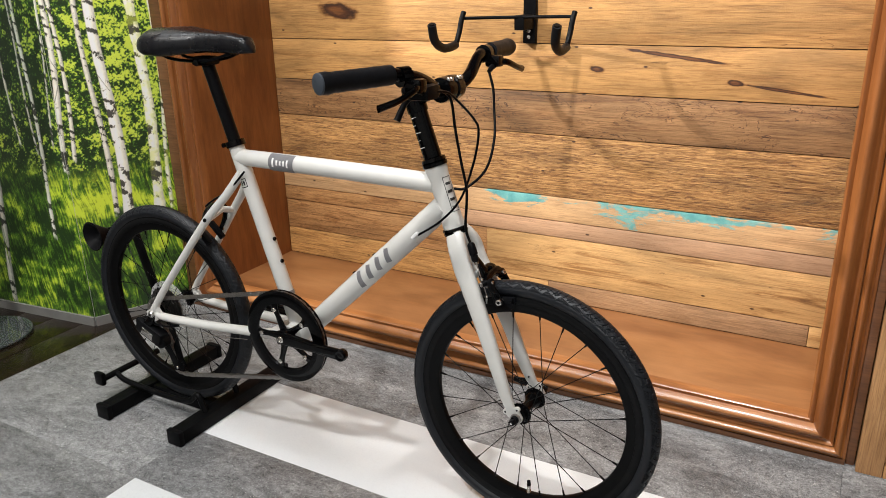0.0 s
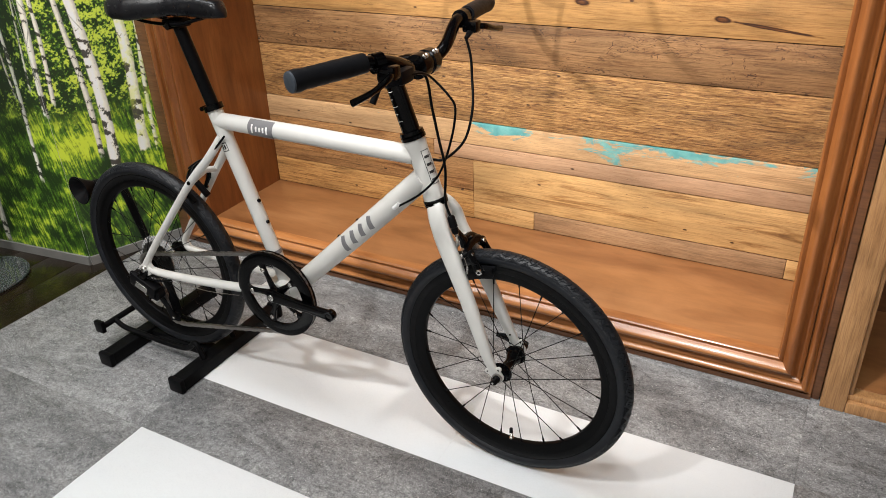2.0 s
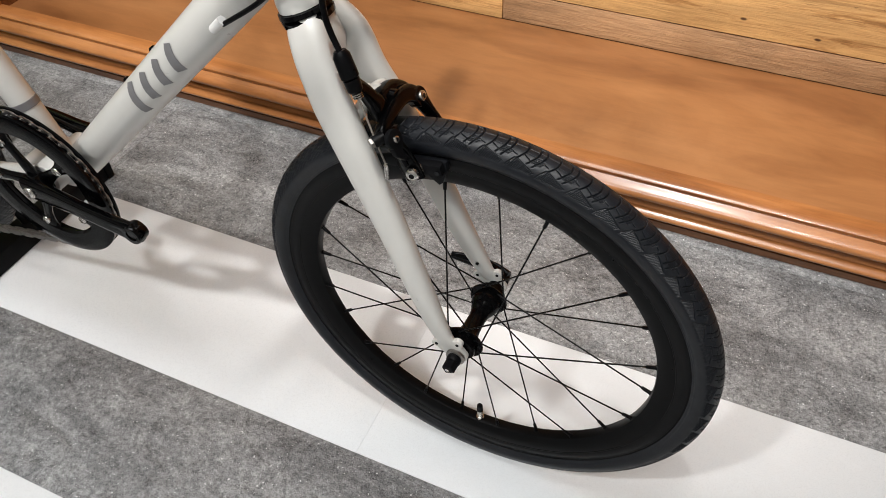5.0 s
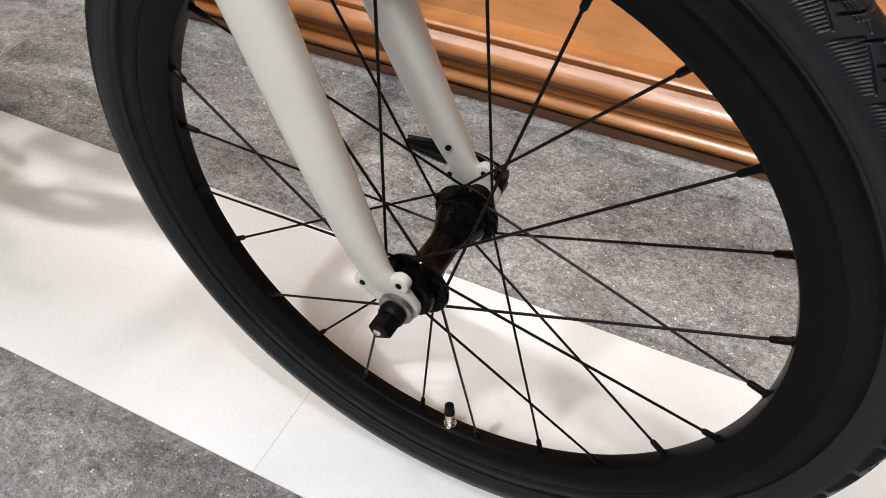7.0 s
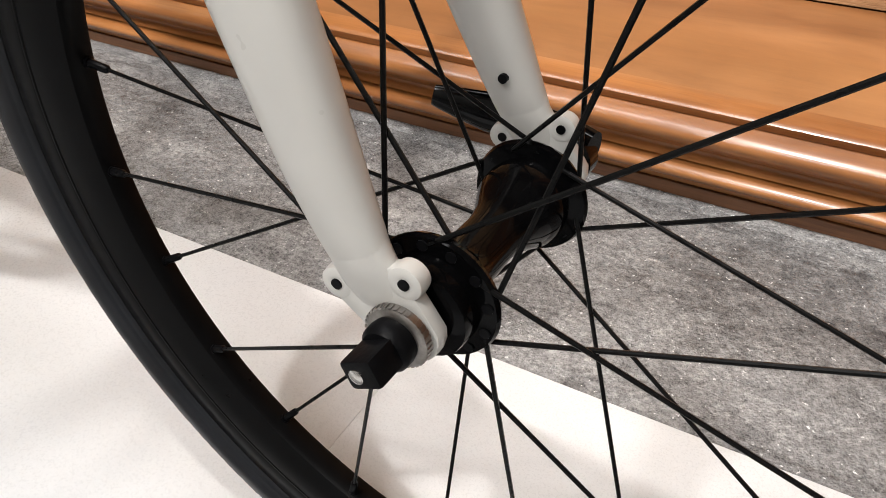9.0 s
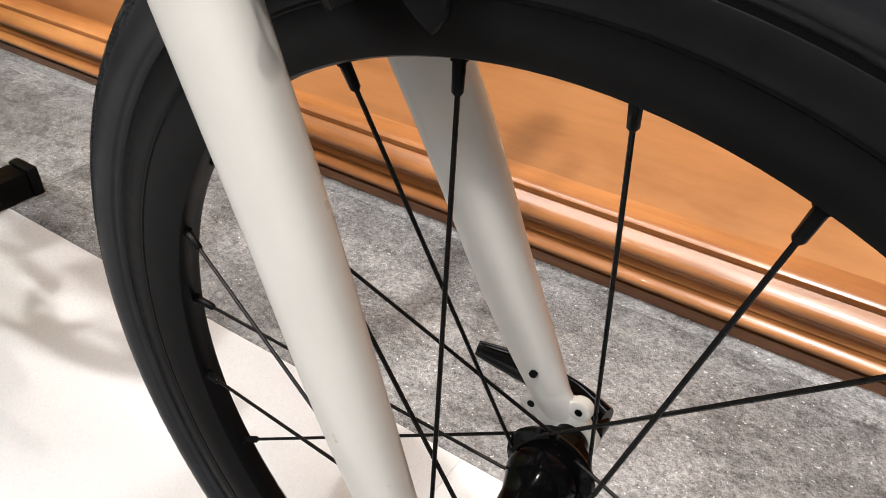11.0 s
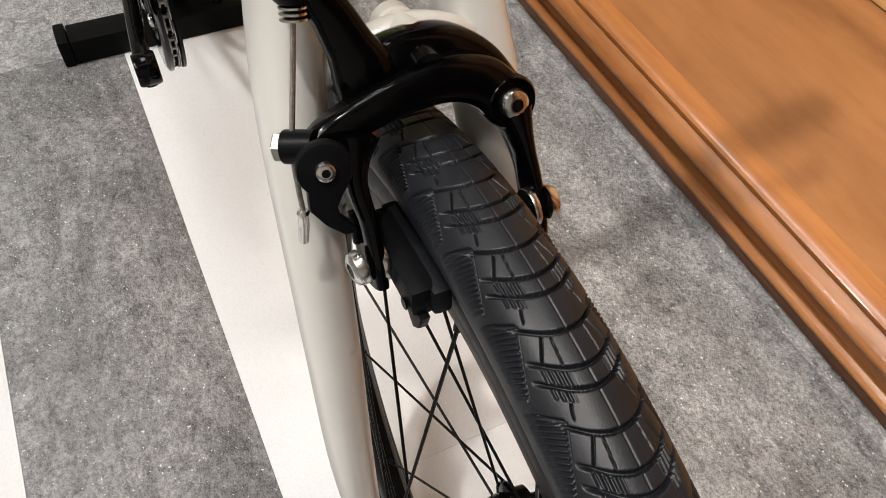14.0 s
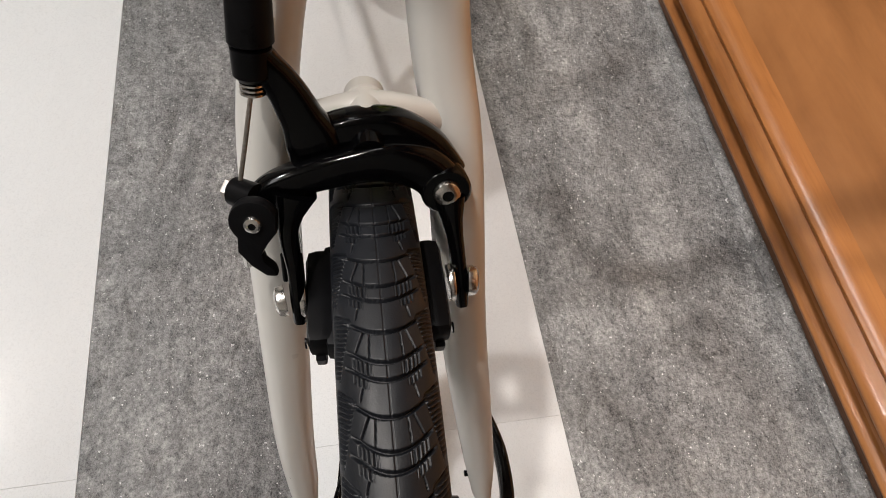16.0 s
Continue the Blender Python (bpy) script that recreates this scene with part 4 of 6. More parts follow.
for a in (0.036, 0.051, 0.066, 0.081):
    skin_h.patch(badge, a, a + 0.0050, -0.0055, 0.0055, 6)
for r in (-0.0085, 0.0075):
    skin_h.patch(badge, 0.031, 0.096, r, r + 0.0012, 2)
for a in (0.030, 0.0955):
    skin_h.patch(badge, a, a + 0.0012, -0.0085, 0.0087, 6)
part("head_badge", badge, M_DECALDARK, frame_tubes, "black head tube badge shapes")

# seatpost and saddle
post_top = Vector((-0.592, BY, 0.888))
part("seatpost", Shape().sweep([SEAT_T + seat_axis * 0.004, post_top], 0.0136, 24), M_BLACK, bike, "satin black seatpost")
yoke = part("saddle_clamp", Shape().box((-0.618, BY - 0.02, 0.878), (-0.572, BY + 0.02, 0.896), 0.006), M_BLACK, bike)
part("clamp_bolt", Shape().sweep([(-0.595, BY - 0.028, 0.884), (-0.595, BY + 0.028, 0.884)], 0.007, 12), M_GLOSSBLACK, yoke)


def saddle():
    """Padded shell: wide at the back, narrow nose, rounded edges."""
    n, m = 40, 24
    verts = []
    for i in range(n + 1):
        u = i / n
        x = -0.742 + 0.285 * u
        half = float(np.interp(u, [0, 0.02, 0.06, 0.15, 0.28, 0.42, 0.56, 0.72, 0.9, 0.965, 1.0], [0.018, 0.045, 0.062, 0.074, 0.074, 0.058, 0.038, 0.026, 0.021, 0.017, 0.005]))
        top = float(np.interp(u, [0, 0.04, 0.12, 0.3, 0.55, 0.8, 0.95, 1.0], [0.925, 0.945, 0.956, 0.957, 0.949, 0.944, 0.936, 0.914]))
        low = float(np.interp(u, [0, 0.1, 0.3, 0.6, 0.85, 1.0], [0.912, 0.902, 0.9, 0.905, 0.902, 0.905]))
        for k in range(m):
            q = k * math.tau / m
            c, s = math.cos(q), math.sin(q)
            y = half * 1.04 * math.copysign(abs(c) ** 0.62, c)
            crown = -0.004 * math.exp(-(y / 0.012) ** 2) if 0.1 < u < 0.75 else 0
            z = (top + low) / 2 + (top - low) / 2 * math.copysign(abs(s) ** 0.75, s) - 0.16 * abs(y) * abs(y) / 0.074 + (crown if s > 0 else 0)
            verts.append((x, BY + y, z))
    faces = [(i * m + k, i * m + (k + 1) % m, (i + 1) * m + (k + 1) % m, (i + 1) * m + k) for i in range(n) for k in range(m)]
    faces += [tuple(reversed(range(m))), tuple(range(n * m, n * m + m))]
    return Shape().add(verts, faces)


seat = part("saddle", saddle(), M_SADDLE, bike, "padded black saddle", 60)
for s in (-1, 1):
    part("saddle_rail", Shape().sweep(spline([(-0.715, BY + s * 0.035, 0.912), (-0.68, BY + s * 0.022, 0.892), (-0.62, BY + s * 0.021, 0.887), (-0.56, BY + s * 0.02, 0.89), (-0.49, BY + s * 0.008, 0.91)]), 0.0035, 8), M_BLACK, seat)

# stem riser, handlebar, grips, levers
riser_top = HEAD_T + axis_h * 0.135
riser = part("stem", Shape().sweep([HEAD_T + axis_h * 0.017, riser_top], [0.0172, 0.0168], 28), M_GLOSSBLACK, bike, "gloss black stem riser with white scale lines")
ticks = Shape()
skin_r = TubeSkin(HEAD_T + axis_h * 0.017, riser_top, 0.0172)
for k in range(6):
    skin_r.patch(ticks, 0.022 + k * 0.014, 0.0228 + k * 0.014, -0.012, -0.003 if k % 2 else 0.002, 3)
part("scale_mark", ticks, M_WHITE, riser)
hbar = Vector((-0.012, BY, 0.855))
stem_head = part("stem_clamp", Shape().lathe([(0.014, -0.029), (0.0215, -0.028), (0.0225, -0.02), (0.0225, -0.006), (0.02, -0.004), (0.02, 0.004), (0.0225, 0.006), (0.0225, 0.02), (0.0215, 0.028), (0.014, 0.029)], hbar, (0, 1, 0), 24), M_GLOSSBLACK, bike, "gloss black handlebar clamp")
part("stem_neck", Shape().sweep([riser_top + Vector((-0.012, 0, -0.006)), riser_top + Vector((0.01, 0, 0.0)), hbar + Vector((-0.03, 0, -0.002)), hbar], [0.016, 0.018, 0.0165, 0.0185], 20, [0.018, 0.019, 0.0165, 0.022]), M_GLOSSBLACK, stem_head)
part("riser_cap", Shape().lathe([(0.0185, -0.032), (0.0192, -0.030), (0.0192, 0.012), (0.017, 0.018), (0.006, 0.020)], riser_top, axis_h, 28), M_GLOSSBLACK, stem_head)
for y in (-0.022, -0.013, 0.013, 0.022):
    part("clamp_bolt", Shape().dome(hbar + Vector((0.014, y, 0.018)), (0.55, 0, 0.83), 0.0045, 0.004), M_STEEL, stem_head, "steel clamp bolt")
RIGHT = [hbar, hbar + Vector((0.002, -0.04, 0.002)), Vector((-0.004, -0.255, 0.868)), Vector((-0.006, -0.30, 0.886)), Vector((-0.022, -0.35, 0.896)), Vector((-0.043, -0.405, 0.896)), Vector((-0.07, -0.467, 0.894))]
LEFT = [hbar, hbar + Vector((0.002, 0.04, 0.002)), Vector((-0.004, -0.115, 0.872)), Vector((-0.012, -0.06, 0.90)), Vector((-0.013, -0.012, 0.905)), Vector((-0.016, 0.045, 0.906)), Vector((-0.026, 0.10, 0.904))]
handlebar = part("handlebar", Shape().sweep(spline(list(reversed(RIGHT)) + LEFT[1:]), 0.0112, 16), M_GLOSSBLACK, bike, "gloss black riser handlebar")
for pts, s in ((RIGHT, -1), (LEFT, 1)):
    a, b = pts[4], pts[6] + Vector((0, s * 0.004, 0))
    g = [a.lerp(b, k / 12) for k in range(13)]
    grip = part("grip", Shape().sweep(g, [0.0155, 0.016, 0.0158] + [0.0163, 0.0157] * 4 + [0.0175, 0.0165], 24), M_GRIP, bike, "dark grey rubber grip")
    part("end_cap", Shape().sweep([b, b.lerp(b + (b - a).normalized(), 0.003), b.lerp(b + (b - a).normalized(), 0.005)], [0.0165, 0.016, 0.012], 24), M_CAPGREY, grip, "grey grip end cap")
    c = pts[3].lerp(pts[4], 0.5)
    out = (b - a).normalized()
    lever = part("brake_lever", Shape().sweep([c - out * 0.008, c + out * 0.01], 0.0165, 20).box(c + Vector((0.006, -0.012, -0.024)), c + Vector((0.036, 0.012, -0.002)), 0.005), M_GLOSSBLACK, bike, "black brake lever and clamp")
    tip = c + Vector((0.047, 0, -0.036)) + out * 0.10
    part("blade", Shape().sweep(spline([c + Vector((0.022, 0, -0.014)), c + Vector((0.04, 0, -0.016)) + out * 0.02, c + Vector((0.047, 0, -0.028)) + out * 0.06, tip]), ramp([0.007, 0.006, 0.0055, 0.0065], 25), 12, ramp([0.006, 0.0045, 0.004, 0.0045], 25)), M_GLOSSBLACK, lever)
    part("adjuster", Shape().sweep([c + Vector((0.022, 0, -0.02)), c + Vector((0.022, -s * 0.014, -0.024)), c + Vector((0.022, -s * 0.026, -0.03))], [0.006, 0.0055, 0.004], 12), M_BLACK, lever)
sh = RIGHT[3].lerp(RIGHT[4], 0.15)
shifter = part("gear_shifter", Shape().box(sh + Vector((-0.024, 0.0, -0.038)), sh + Vector((0.028, 0.042, -0.012)), 0.009), M_PLASTIC, bike, "black trigger gear shifter")
part("trigger", Shape().sweep(spline([sh + Vector((-0.012, 0.02, -0.03)), sh + Vector((-0.026, 0.014, -0.045)), sh + Vector((-0.034, 0.0, -0.072))]), ramp([0.006, 0.005, 0.006], 17), 10), M_PLASTIC, shifter)

# fork
fork = part("fork", Shape().sweep([HEAD_B - axis_h * 0.012, HEAD_B - axis_h * 0.020, HEAD_B - axis_h * 0.035, HEAD_B - axis_h * 0.05], [0.0205, 0.0215, 0.022, 0.017], 24), M_PAINT, bike, "cream-white fork")
for s in (-1, 1):
    w = [0.0445, 0.0478, 0.0478, 0.0477] if s < 0 else [0.0408, 0.0486, 0.0538, 0.0560]
    b = [-0.0985, -0.0655, -0.0395, -0.0250] if s < 0 else [-0.1040, -0.0650, -0.0418, -0.0256]
    h = 0.0405 if s < 0 else 0.0365
    path = spline([steered(-0.149, s * 0.009, 0.333), steered(-0.144, s * 0.0185, 0.324), steered(-0.134, s * 0.0275, 0.304), steered(b[0] - 0.019, s * (h - 0.005), 0.270), steered(b[0], s * h, 0.232), steered(b[1], s * w[0], 0.153), steered(b[2], s * w[1], 0.086), steered(b[3], s * w[2], 0.044), steered(-0.0150, s * w[3], 0.0195)])
    part("blade", Shape().sweep(path, ramp([0.0160, 0.0182, 0.0190, 0.0190, 0.0178, 0.0153, 0.0134, 0.0116, 0.0098], len(path)), 28, ramp([0.0145, 0.0125, 0.0116, 0.0118, 0.0120, 0.0114, 0.0102, 0.0086, 0.0056], len(path)), up=(0.94, 0, 0.34), square=0.84), M_PAINT, fork)
    lean = radians(21)
    f = pose(0, 0, 0, 90, 0, math.degrees(STEER)) @ Matrix.Rotation(lean, 4, "Z")
    outline = []
    for cx, cz, r, a0, a1 in ((0, 0, 0.0118, 205, 352), (0.0068, 0.0157, 0.0056, -72, 112), (-0.0187, 0.0153, 0.0056, 68, 250)):
        outline += [(cx + r * math.cos(radians(a)), cz + r * math.sin(radians(a))) for a in np.linspace(a0, a1, 9)]
    m = Matrix.Translation(steered(0, -0.0475 if s < 0 else 0.057, 0)) @ f
    d = part("dropout", Shape().plate(outline, 0.0056, m, 0.0014), M_PAINT, fork)
    toe = -0.0475 if s < 0 else 0.057
    part("weld", Shape().sweep([steered(-0.0190, s * w[3], 0.0310), steered(-0.0150, s * w[3], 0.0195), steered(-0.0115, toe, 0.0130), steered(-0.0080, toe, 0.0075), steered(-0.0060, toe, 0.0040)], [0.0096, 0.0101, 0.0104, 0.0088, 0.0050], 24, [0.0054, 0.0060, 0.0046, 0.0036, 0.0024], up=(0.94, 0, 0.34), square=0.84), M_PAINT, d)
    for cx, cz in ((0.0068, 0.0157), (-0.0187, 0.0153)):
        p = m @ Vector((cx, cz, 0))
        part("eyelet", Shape().lathe([(0.0017, -0.0029), (0.0040, -0.0033), (0.0054, -0.0027), (0.0057, 0.0), (0.0054, 0.0027), (0.0040, 0.0033), (0.0017, 0.0029)], p, (0, 1, 0), 20, closed=True), M_PAINT, d)
        part("eyelet_bore", Shape().lathe([(0.0018, -0.0035), (0.0018, 0.0035)], p, (0, 1, 0), 16), M_BLACK, d)
part("blade_hole", Shape().lathe([(0.0018, -0.0012), (0.0018, 0.0012)], Vector((0.133, -0.1376, 0.294)), (0, -1, 0), 16), M_BLACK, fork, "small dark threaded hole")
bridge_pts = [steered(-0.104, -0.031, 0.252), steered(-0.101, -0.017, 0.263), steered(-0.100, 0.0, 0.268), steered(-0.101, 0.017, 0.263), steered(-0.104, 0.031, 0.252)]
part("brake_bridge", Shape().sweep(spline(bridge_pts), 0.0060, 14, 0.0060), M_PAINT, fork)
part("bridge_boss", Shape().sweep([steered(-0.1105, 0, 0.2640), steered(-0.1095, 0, 0.2643), steered(-0.104, 0, 0.2658), steered(-0.1035, 0, 0.2660), steered(-0.087, 0, 0.2705)], [0.0068, 0.0078, 0.0078, 0.0070, 0.0070], 28), M_PAINT, fork)


# wheels
def lateral(prefix):
    return Vector((-math.sin(STEER), math.cos(STEER), 0)) if prefix == "front" else Vector((0, 1, 0))


def tread(u, v):
    """Height of the tread in millimetres: u runs along one repeat, v across from -1 to 1 over the crown."""
    w = np.abs(v)
    h = np.zeros_like(u + v)

    def cut(d, half, deep):
        return -deep * np.clip((half - np.abs(d)) / (half * 0.5), 0, 1)

    def wrapped(d):
        return (d + 0.5) % 1 - 0.5

    back = np.where(w < 0.35, 0.85 * w**2, 0.104 + 0.62 * (w - 0.35))
    c = u - back
    # three bowed grooves in a repeat, each fading out towards the shoulder
    for at, reach, half in ((0.40, 0.62, 0.026), (0.03, 0.60, 0.028), (0.82, 0.64, 0.028)):
        fade = np.clip((reach - w) / 0.10, 0, 1)
        h = np.minimum(h, cut(wrapped(c - at), half, 2.2) * fade)
    h = np.minimum(h, cut(w, 0.010, 0.35))
    # wedge-shaped block between two grooves: a slanted cut and an upright one
    q = (c - 0.03) % 1.0
    inside = q < 0.37
    h = np.minimum(h, cut(w - (0.44 - 0.16 * q / 0.37), 0.013, 2.0) * inside)
    h = np.minimum(h, cut(w - (0.235 - 0.03 * q / 0.37), 0.010, 1.6) * inside)
    q = (c - 0.40) % 1.0
    h = np.minimum(h, cut(w - (0.40 - 0.13 * (q / 0.42) ** 2), 0.012, 1.8) * (q > 0.10) * (q < 0.27))
    # combs of short ticks on both sides of the middle groove
    tick = np.clip(np.sin((w - 0.20) * math.tau / 0.070) * 2, -1, 1) * 0.5 - 0.5
    h = np.minimum(h, tick * 1.2 * (np.abs(wrapped(c - 0.925)) < 0.072) * (w > 0.20) * (w < 0.48))
    h = np.minimum(h, tick * 1.1 * (np.abs(wrapped(c - 0.745)) < 0.055) * (w > 0.27) * (w < 0.48))
    # shoulder: one tapering patch of ribs in each repeat, outlined by a groove
    p = (0.46 - c) % 1.0
    inner = 0.49 + 0.30 * p / 0.86
    zone = (p < 0.86) * (w > inner) * (w < 0.97)
    ribs = (np.clip(np.sin((u - 0.45 * w) * 16 * math.tau) * 1.5, -1, 1) * 0.5 - 0.5) * 1.2 * np.clip((0.97 - w) / 0.12, 0, 1) * np.clip((w - inner) / 0.03, 0, 1)
    h = np.minimum(h, cut(w - inner, 0.020, 1.2) * (p < 0.86))
    h = np.minimum(h, cut(wrapped(p), 0.026, 1.4) * (w > 0.49) * np.clip((0.86 - w) / 0.08, 0, 1))
    return np.where(zone, np.minimum(h, ribs), h)


def tyre_mesh(name, centre, side, outer, width, repeats, per, across, relief, shift):
    """A tyre as one fine ring of vertices, with the tread raised from it; per is (coarse, fine) steps in a repeat."""
    angles = []
    for k in range(repeats):
        a0 = k / repeats
        deg = (a0 * 360 + 180) % 360 - 180
        n = per[1] if -25 < deg < 118 else per[0]
        angles += [a0 + j / n / repeats for j in range(n)]
    angles = np.array(angles) * math.tau
    nu, nv = len(angles), across
    half, tall = width / 2, 0.0165
    mid_r = outer - tall
    edge = int(nv * 0.1)
    q = np.concatenate([np.linspace(-2.36, -1.24, edge), np.linspace(-1.22, 1.22, nv - 2 * edge), np.linspace(1.24, 2.36, edge)])
    a, v = np.meshgrid(angles, q, indexing="ij")
    prof_y, prof_r = half * np.sin(v) * np.where(np.abs(v) > 1.57, 0.80 + 0.20 * np.abs(np.sin(v)), 1.0), tall * np.cos(v)
    prof_r = np.where(np.cos(v) < 0, prof_r * 0.95, prof_r)
    h = tread((a / math.tau * repeats) % 1.0, v / 1.42) * 0.001 * relief if relief else 0 * a
    h = np.where(np.abs(v) < 1.42, h, 0)
    seam = 0.0007 * np.exp(-((np.abs(v) - 2.12) / 0.03) ** 2)
    r, y = mid_r + prof_r + (h - seam) * np.cos(v), prof_y + (h - seam) * np.sin(v)
    s = np.array(side)
    f = np.array(Vector(side).cross(Vector((0, 0, 1))).normalized())
    c = np.array(centre) - np.array(shift)
    pts = c + (np.cos(a) * r)[..., None] * f + (np.sin(a) * r)[..., None] * np.array((0, 0, 1.0)) + y[..., None] * s
    idx = np.arange(nu * nv).reshape(nu, nv)
    nxt = np.roll(idx, -1, 0)
    faces = np.dstack([idx[:, :-1], idx[:, 1:], nxt[:, 1:], nxt[:, :-1]]).reshape(-1, 4)
    me = bpy.data.meshes.new(name)
    me.vertices.add(nu * nv)
    me.vertices.foreach_set("co", pts.reshape(-1).astype(np.float32))
    me.loops.add(faces.size)
    me.loops.foreach_set("vertex_index", faces.reshape(-1).astype(np.int32))
    me.polygons.add(len(faces))
    me.polygons.foreach_set("loop_start", np.arange(0, faces.size, 4, dtype=np.int32))
    me.polygons.foreach_set("loop_total", np.full(len(faces), 4, np.int32))
    me.update(calc_edges=True)
    me.validate()
    me.shade_smooth()
    return me


R_TYRE, R_NIP = 0.2572, 0.196


def wheel(name, prefix, centre, phase, count, per, across, label):
    side = lateral(prefix)
    fwd = side.cross(Vector((0, 0, 1))).normalized()
    up = Vector((0, 0, 1))
    # rim: deep section with a flat brake track
    half = [(0.1955, 0.004), (0.1965, 0.0062), (0.203, 0.0095), (0.2135, 0.0115), (0.2150, 0.0115), (0.2155, 0.0120), (0.2290, 0.0122), (0.2310, 0.0120), (0.2314, 0.0108), (0.2255, 0.0098)]
    prof = [(r, -h) for r, h in half] + list(reversed(half))
    rim = part(name, Shape().lathe(prof, centre, side, 160, closed=True), M_RIM, bike, label, 30)
    for s in (-1, 1):
        part("brake_track", Shape().lathe([(0.2165, s * 0.0120), (0.2172, s * 0.0124), (0.2278, s * 0.01255), (0.2284, s * 0.0121)], centre, side, 160, closed=True), M_TRACK, rim, "worn grey brake track")
    me = tyre_mesh("tyre", centre, side, R_TYRE, 0.0345, 56, per, across, 1.0, root(bike).location)
    me.materials.append(M_TYRE)
    tyre = new("tyre", me)
    tyre.parent = rim
    tagged(tyre, "black slick city tyre with curved tread grooves")
    front = prefix == "front"
    w = 0.0 if front else 0.012
    hub_p = [(0.004, -0.0432), (0.0085, -0.043), (0.0130, -0.0428), (0.0155, -0.0418), (0.0160, -0.040), (0.0160, -0.0342), (0.0212, -0.0336), (0.0219, -0.0320), (0.0212, -0.0302), (0.0160, -0.0290), (0.0118, -0.0230), (0.0100, -0.013), (0.0096, 0.002), (0.0108, 0.0095), (0.0135, 0.0160), (0.0160, 0.0215), (0.0165, 0.0265), (0.0160, 0.0300), (0.0212, 0.0312), (0.0219, 0.0330), (0.0212, 0.0346), (0.0165, 0.0354), (0.0155, 0.0430), (0.0095, 0.0450), (0.0085, 0.0530), (0.004, 0.0535)]
    if not front:
        hub_p = [(r, h * 1.42) for r, h in hub_p]
    part("hub", Shape().lathe(hub_p, centre, side, 48), M_HUB, rim, "gloss black hub")
    for k in range(count):
        a = phase + k * math.tau / count
        far = k % 2
        sign = 1 if k % 4 in (0, 1) else -1
        b = a + sign * radians(60 if count == 24 else 58)
        y = (0.0329 if far else -0.0319) * (1 if front else 1.42)
        lift = 0.0016 * (1 if (k // 2) % 2 else -1)
        hole = centre + (fwd * math.cos(b) + up * math.sin(b)) * 0.0186 + side * (y + lift)
        nip = centre + (fwd * math.cos(a) + up * math.sin(a)) * R_NIP + side * (0.0022 if far else -0.0022)
        way = (hole - nip).normalized()
        sp = part("spoke", Shape().sweep([nip + way * 0.010, hole.lerp(nip, 0.02), hole, hole - side * (lift * 2.4)], [0.0009, 0.0009, 0.00095, 0.00095], 7), M_SPOKE, rim)
        part("nipple", Shape().sweep([nip - way * 0.002, nip + way * 0.0016, nip + way * 0.0017, nip + way * 0.0105, nip + way * 0.0115], [0.0027, 0.0027, 0.0021, 0.0019, 0.0012], 8), M_BLACK, sp)
    if front:
        for s in (-1, 1):
            for k in range(12):
                q = math.tau * k / 12 + 0.2
                p = centre + (fwd * math.cos(q) + up * math.sin(q)) * 0.0186 + side * (0.0337 if s > 0 else -0.0327)
                part("flange_hole", Shape().lathe([(0.0019, -0.0016), (0.0019, 0.0018)], p, side, 8), M_PLASTIC, rim)
        q = radians(-88)
        base, inward = centre + (fwd * math.cos(q) + up * math.sin(q)) * 0.196, -(fwd * math.cos(q) + up * math.sin(q))
        valve = part("valve", Shape().sweep([base, base + inward * 0.002, base + inward * 0.0021, base + inward * 0.016], [0.0052, 0.005, 0.0034, 0.0034], 16), M_STEEL, rim, "steel tyre valve")
        for k in range(6):
            part("thread_ring", Shape().lathe([(0.0034, 0), (0.0039, 0.0005), (0.0039, 0.0009), (0.0034, 0.0013)], base + inward * (0.004 + k * 0.0019), inward, 14), M_STEEL, valve)
        part("valve_cap", Shape().sweep([base + inward * 0.0155, base + inward * 0.0162, base + inward * 0.026, base + inward * 0.0275], [0.0036, 0.0042, 0.0036, 0.002], 14), M_PLASTIC, valve, "black valve cap")
    return rim


front_wheel = wheel("front_wheel", "front", HUB_F, radians(-80.7), 24, (12, 80), 220, "black deep-section front wheel with thin black spokes")
rear_wheel = wheel("rear_wheel", "rear", HUB_R, radians(-72), 28, (12, 16), 60, "black deep-section rear wheel")

# front axle nut, washer and quick-release lever
lat = lateral("front")
washer = part("axle_washer", Shape().lathe([(0.004, 0), (0.0100, 0.0), (0.0103, 0.0008), (0.0103, 0.0028), (0.0092, 0.0036), (0.005, 0.0036)], steered(0, -0.0512, 0), -lat, 40), M_DULLSTEEL, bike, "serrated steel axle washer")
for k in range(36):
    q = k * math.tau / 36
    d = Vector((math.cos(q), 0, math.sin(q)))
    part("serration", Shape().box((-0.0005, -0.0012, -0.0004), (0.0005, 0.0012, 0.0004), 0, Matrix.Translation(steered(0, -0.0530, 0) + d * 0.0102) @ pose(0, 0, 0, 0, 90 - math.degrees(q), 0)), M_DULLSTEEL, washer)
nut = part("axle_nut", Shape().lathe([(0.0076, 0), (0.0080, 0.002), (0.0078, 0.005), (0.0066, 0.0065)], steered(0, -0.0546, 0), -lat, 32), M_PLASTIC, bike, "black skewer nut")
part("nut_wing", Shape().box((-0.0058, -0.0125, -0.0046), (0.0058, 0.0, 0.0046), 0.0014, Matrix.Translation(steered(0, -0.0590, 0)) @ pose(0, 0, 0, 0, -28, math.degrees(STEER))), M_PLASTIC, nut)
part("skewer_end", Shape().lathe([(0.0024, 0), (0.0024, 0.0006), (0.0014, 0.001)], steered(-0.001, -0.0713, -0.0005), -lat, 16), M_STEEL, nut, "bright skewer tip")
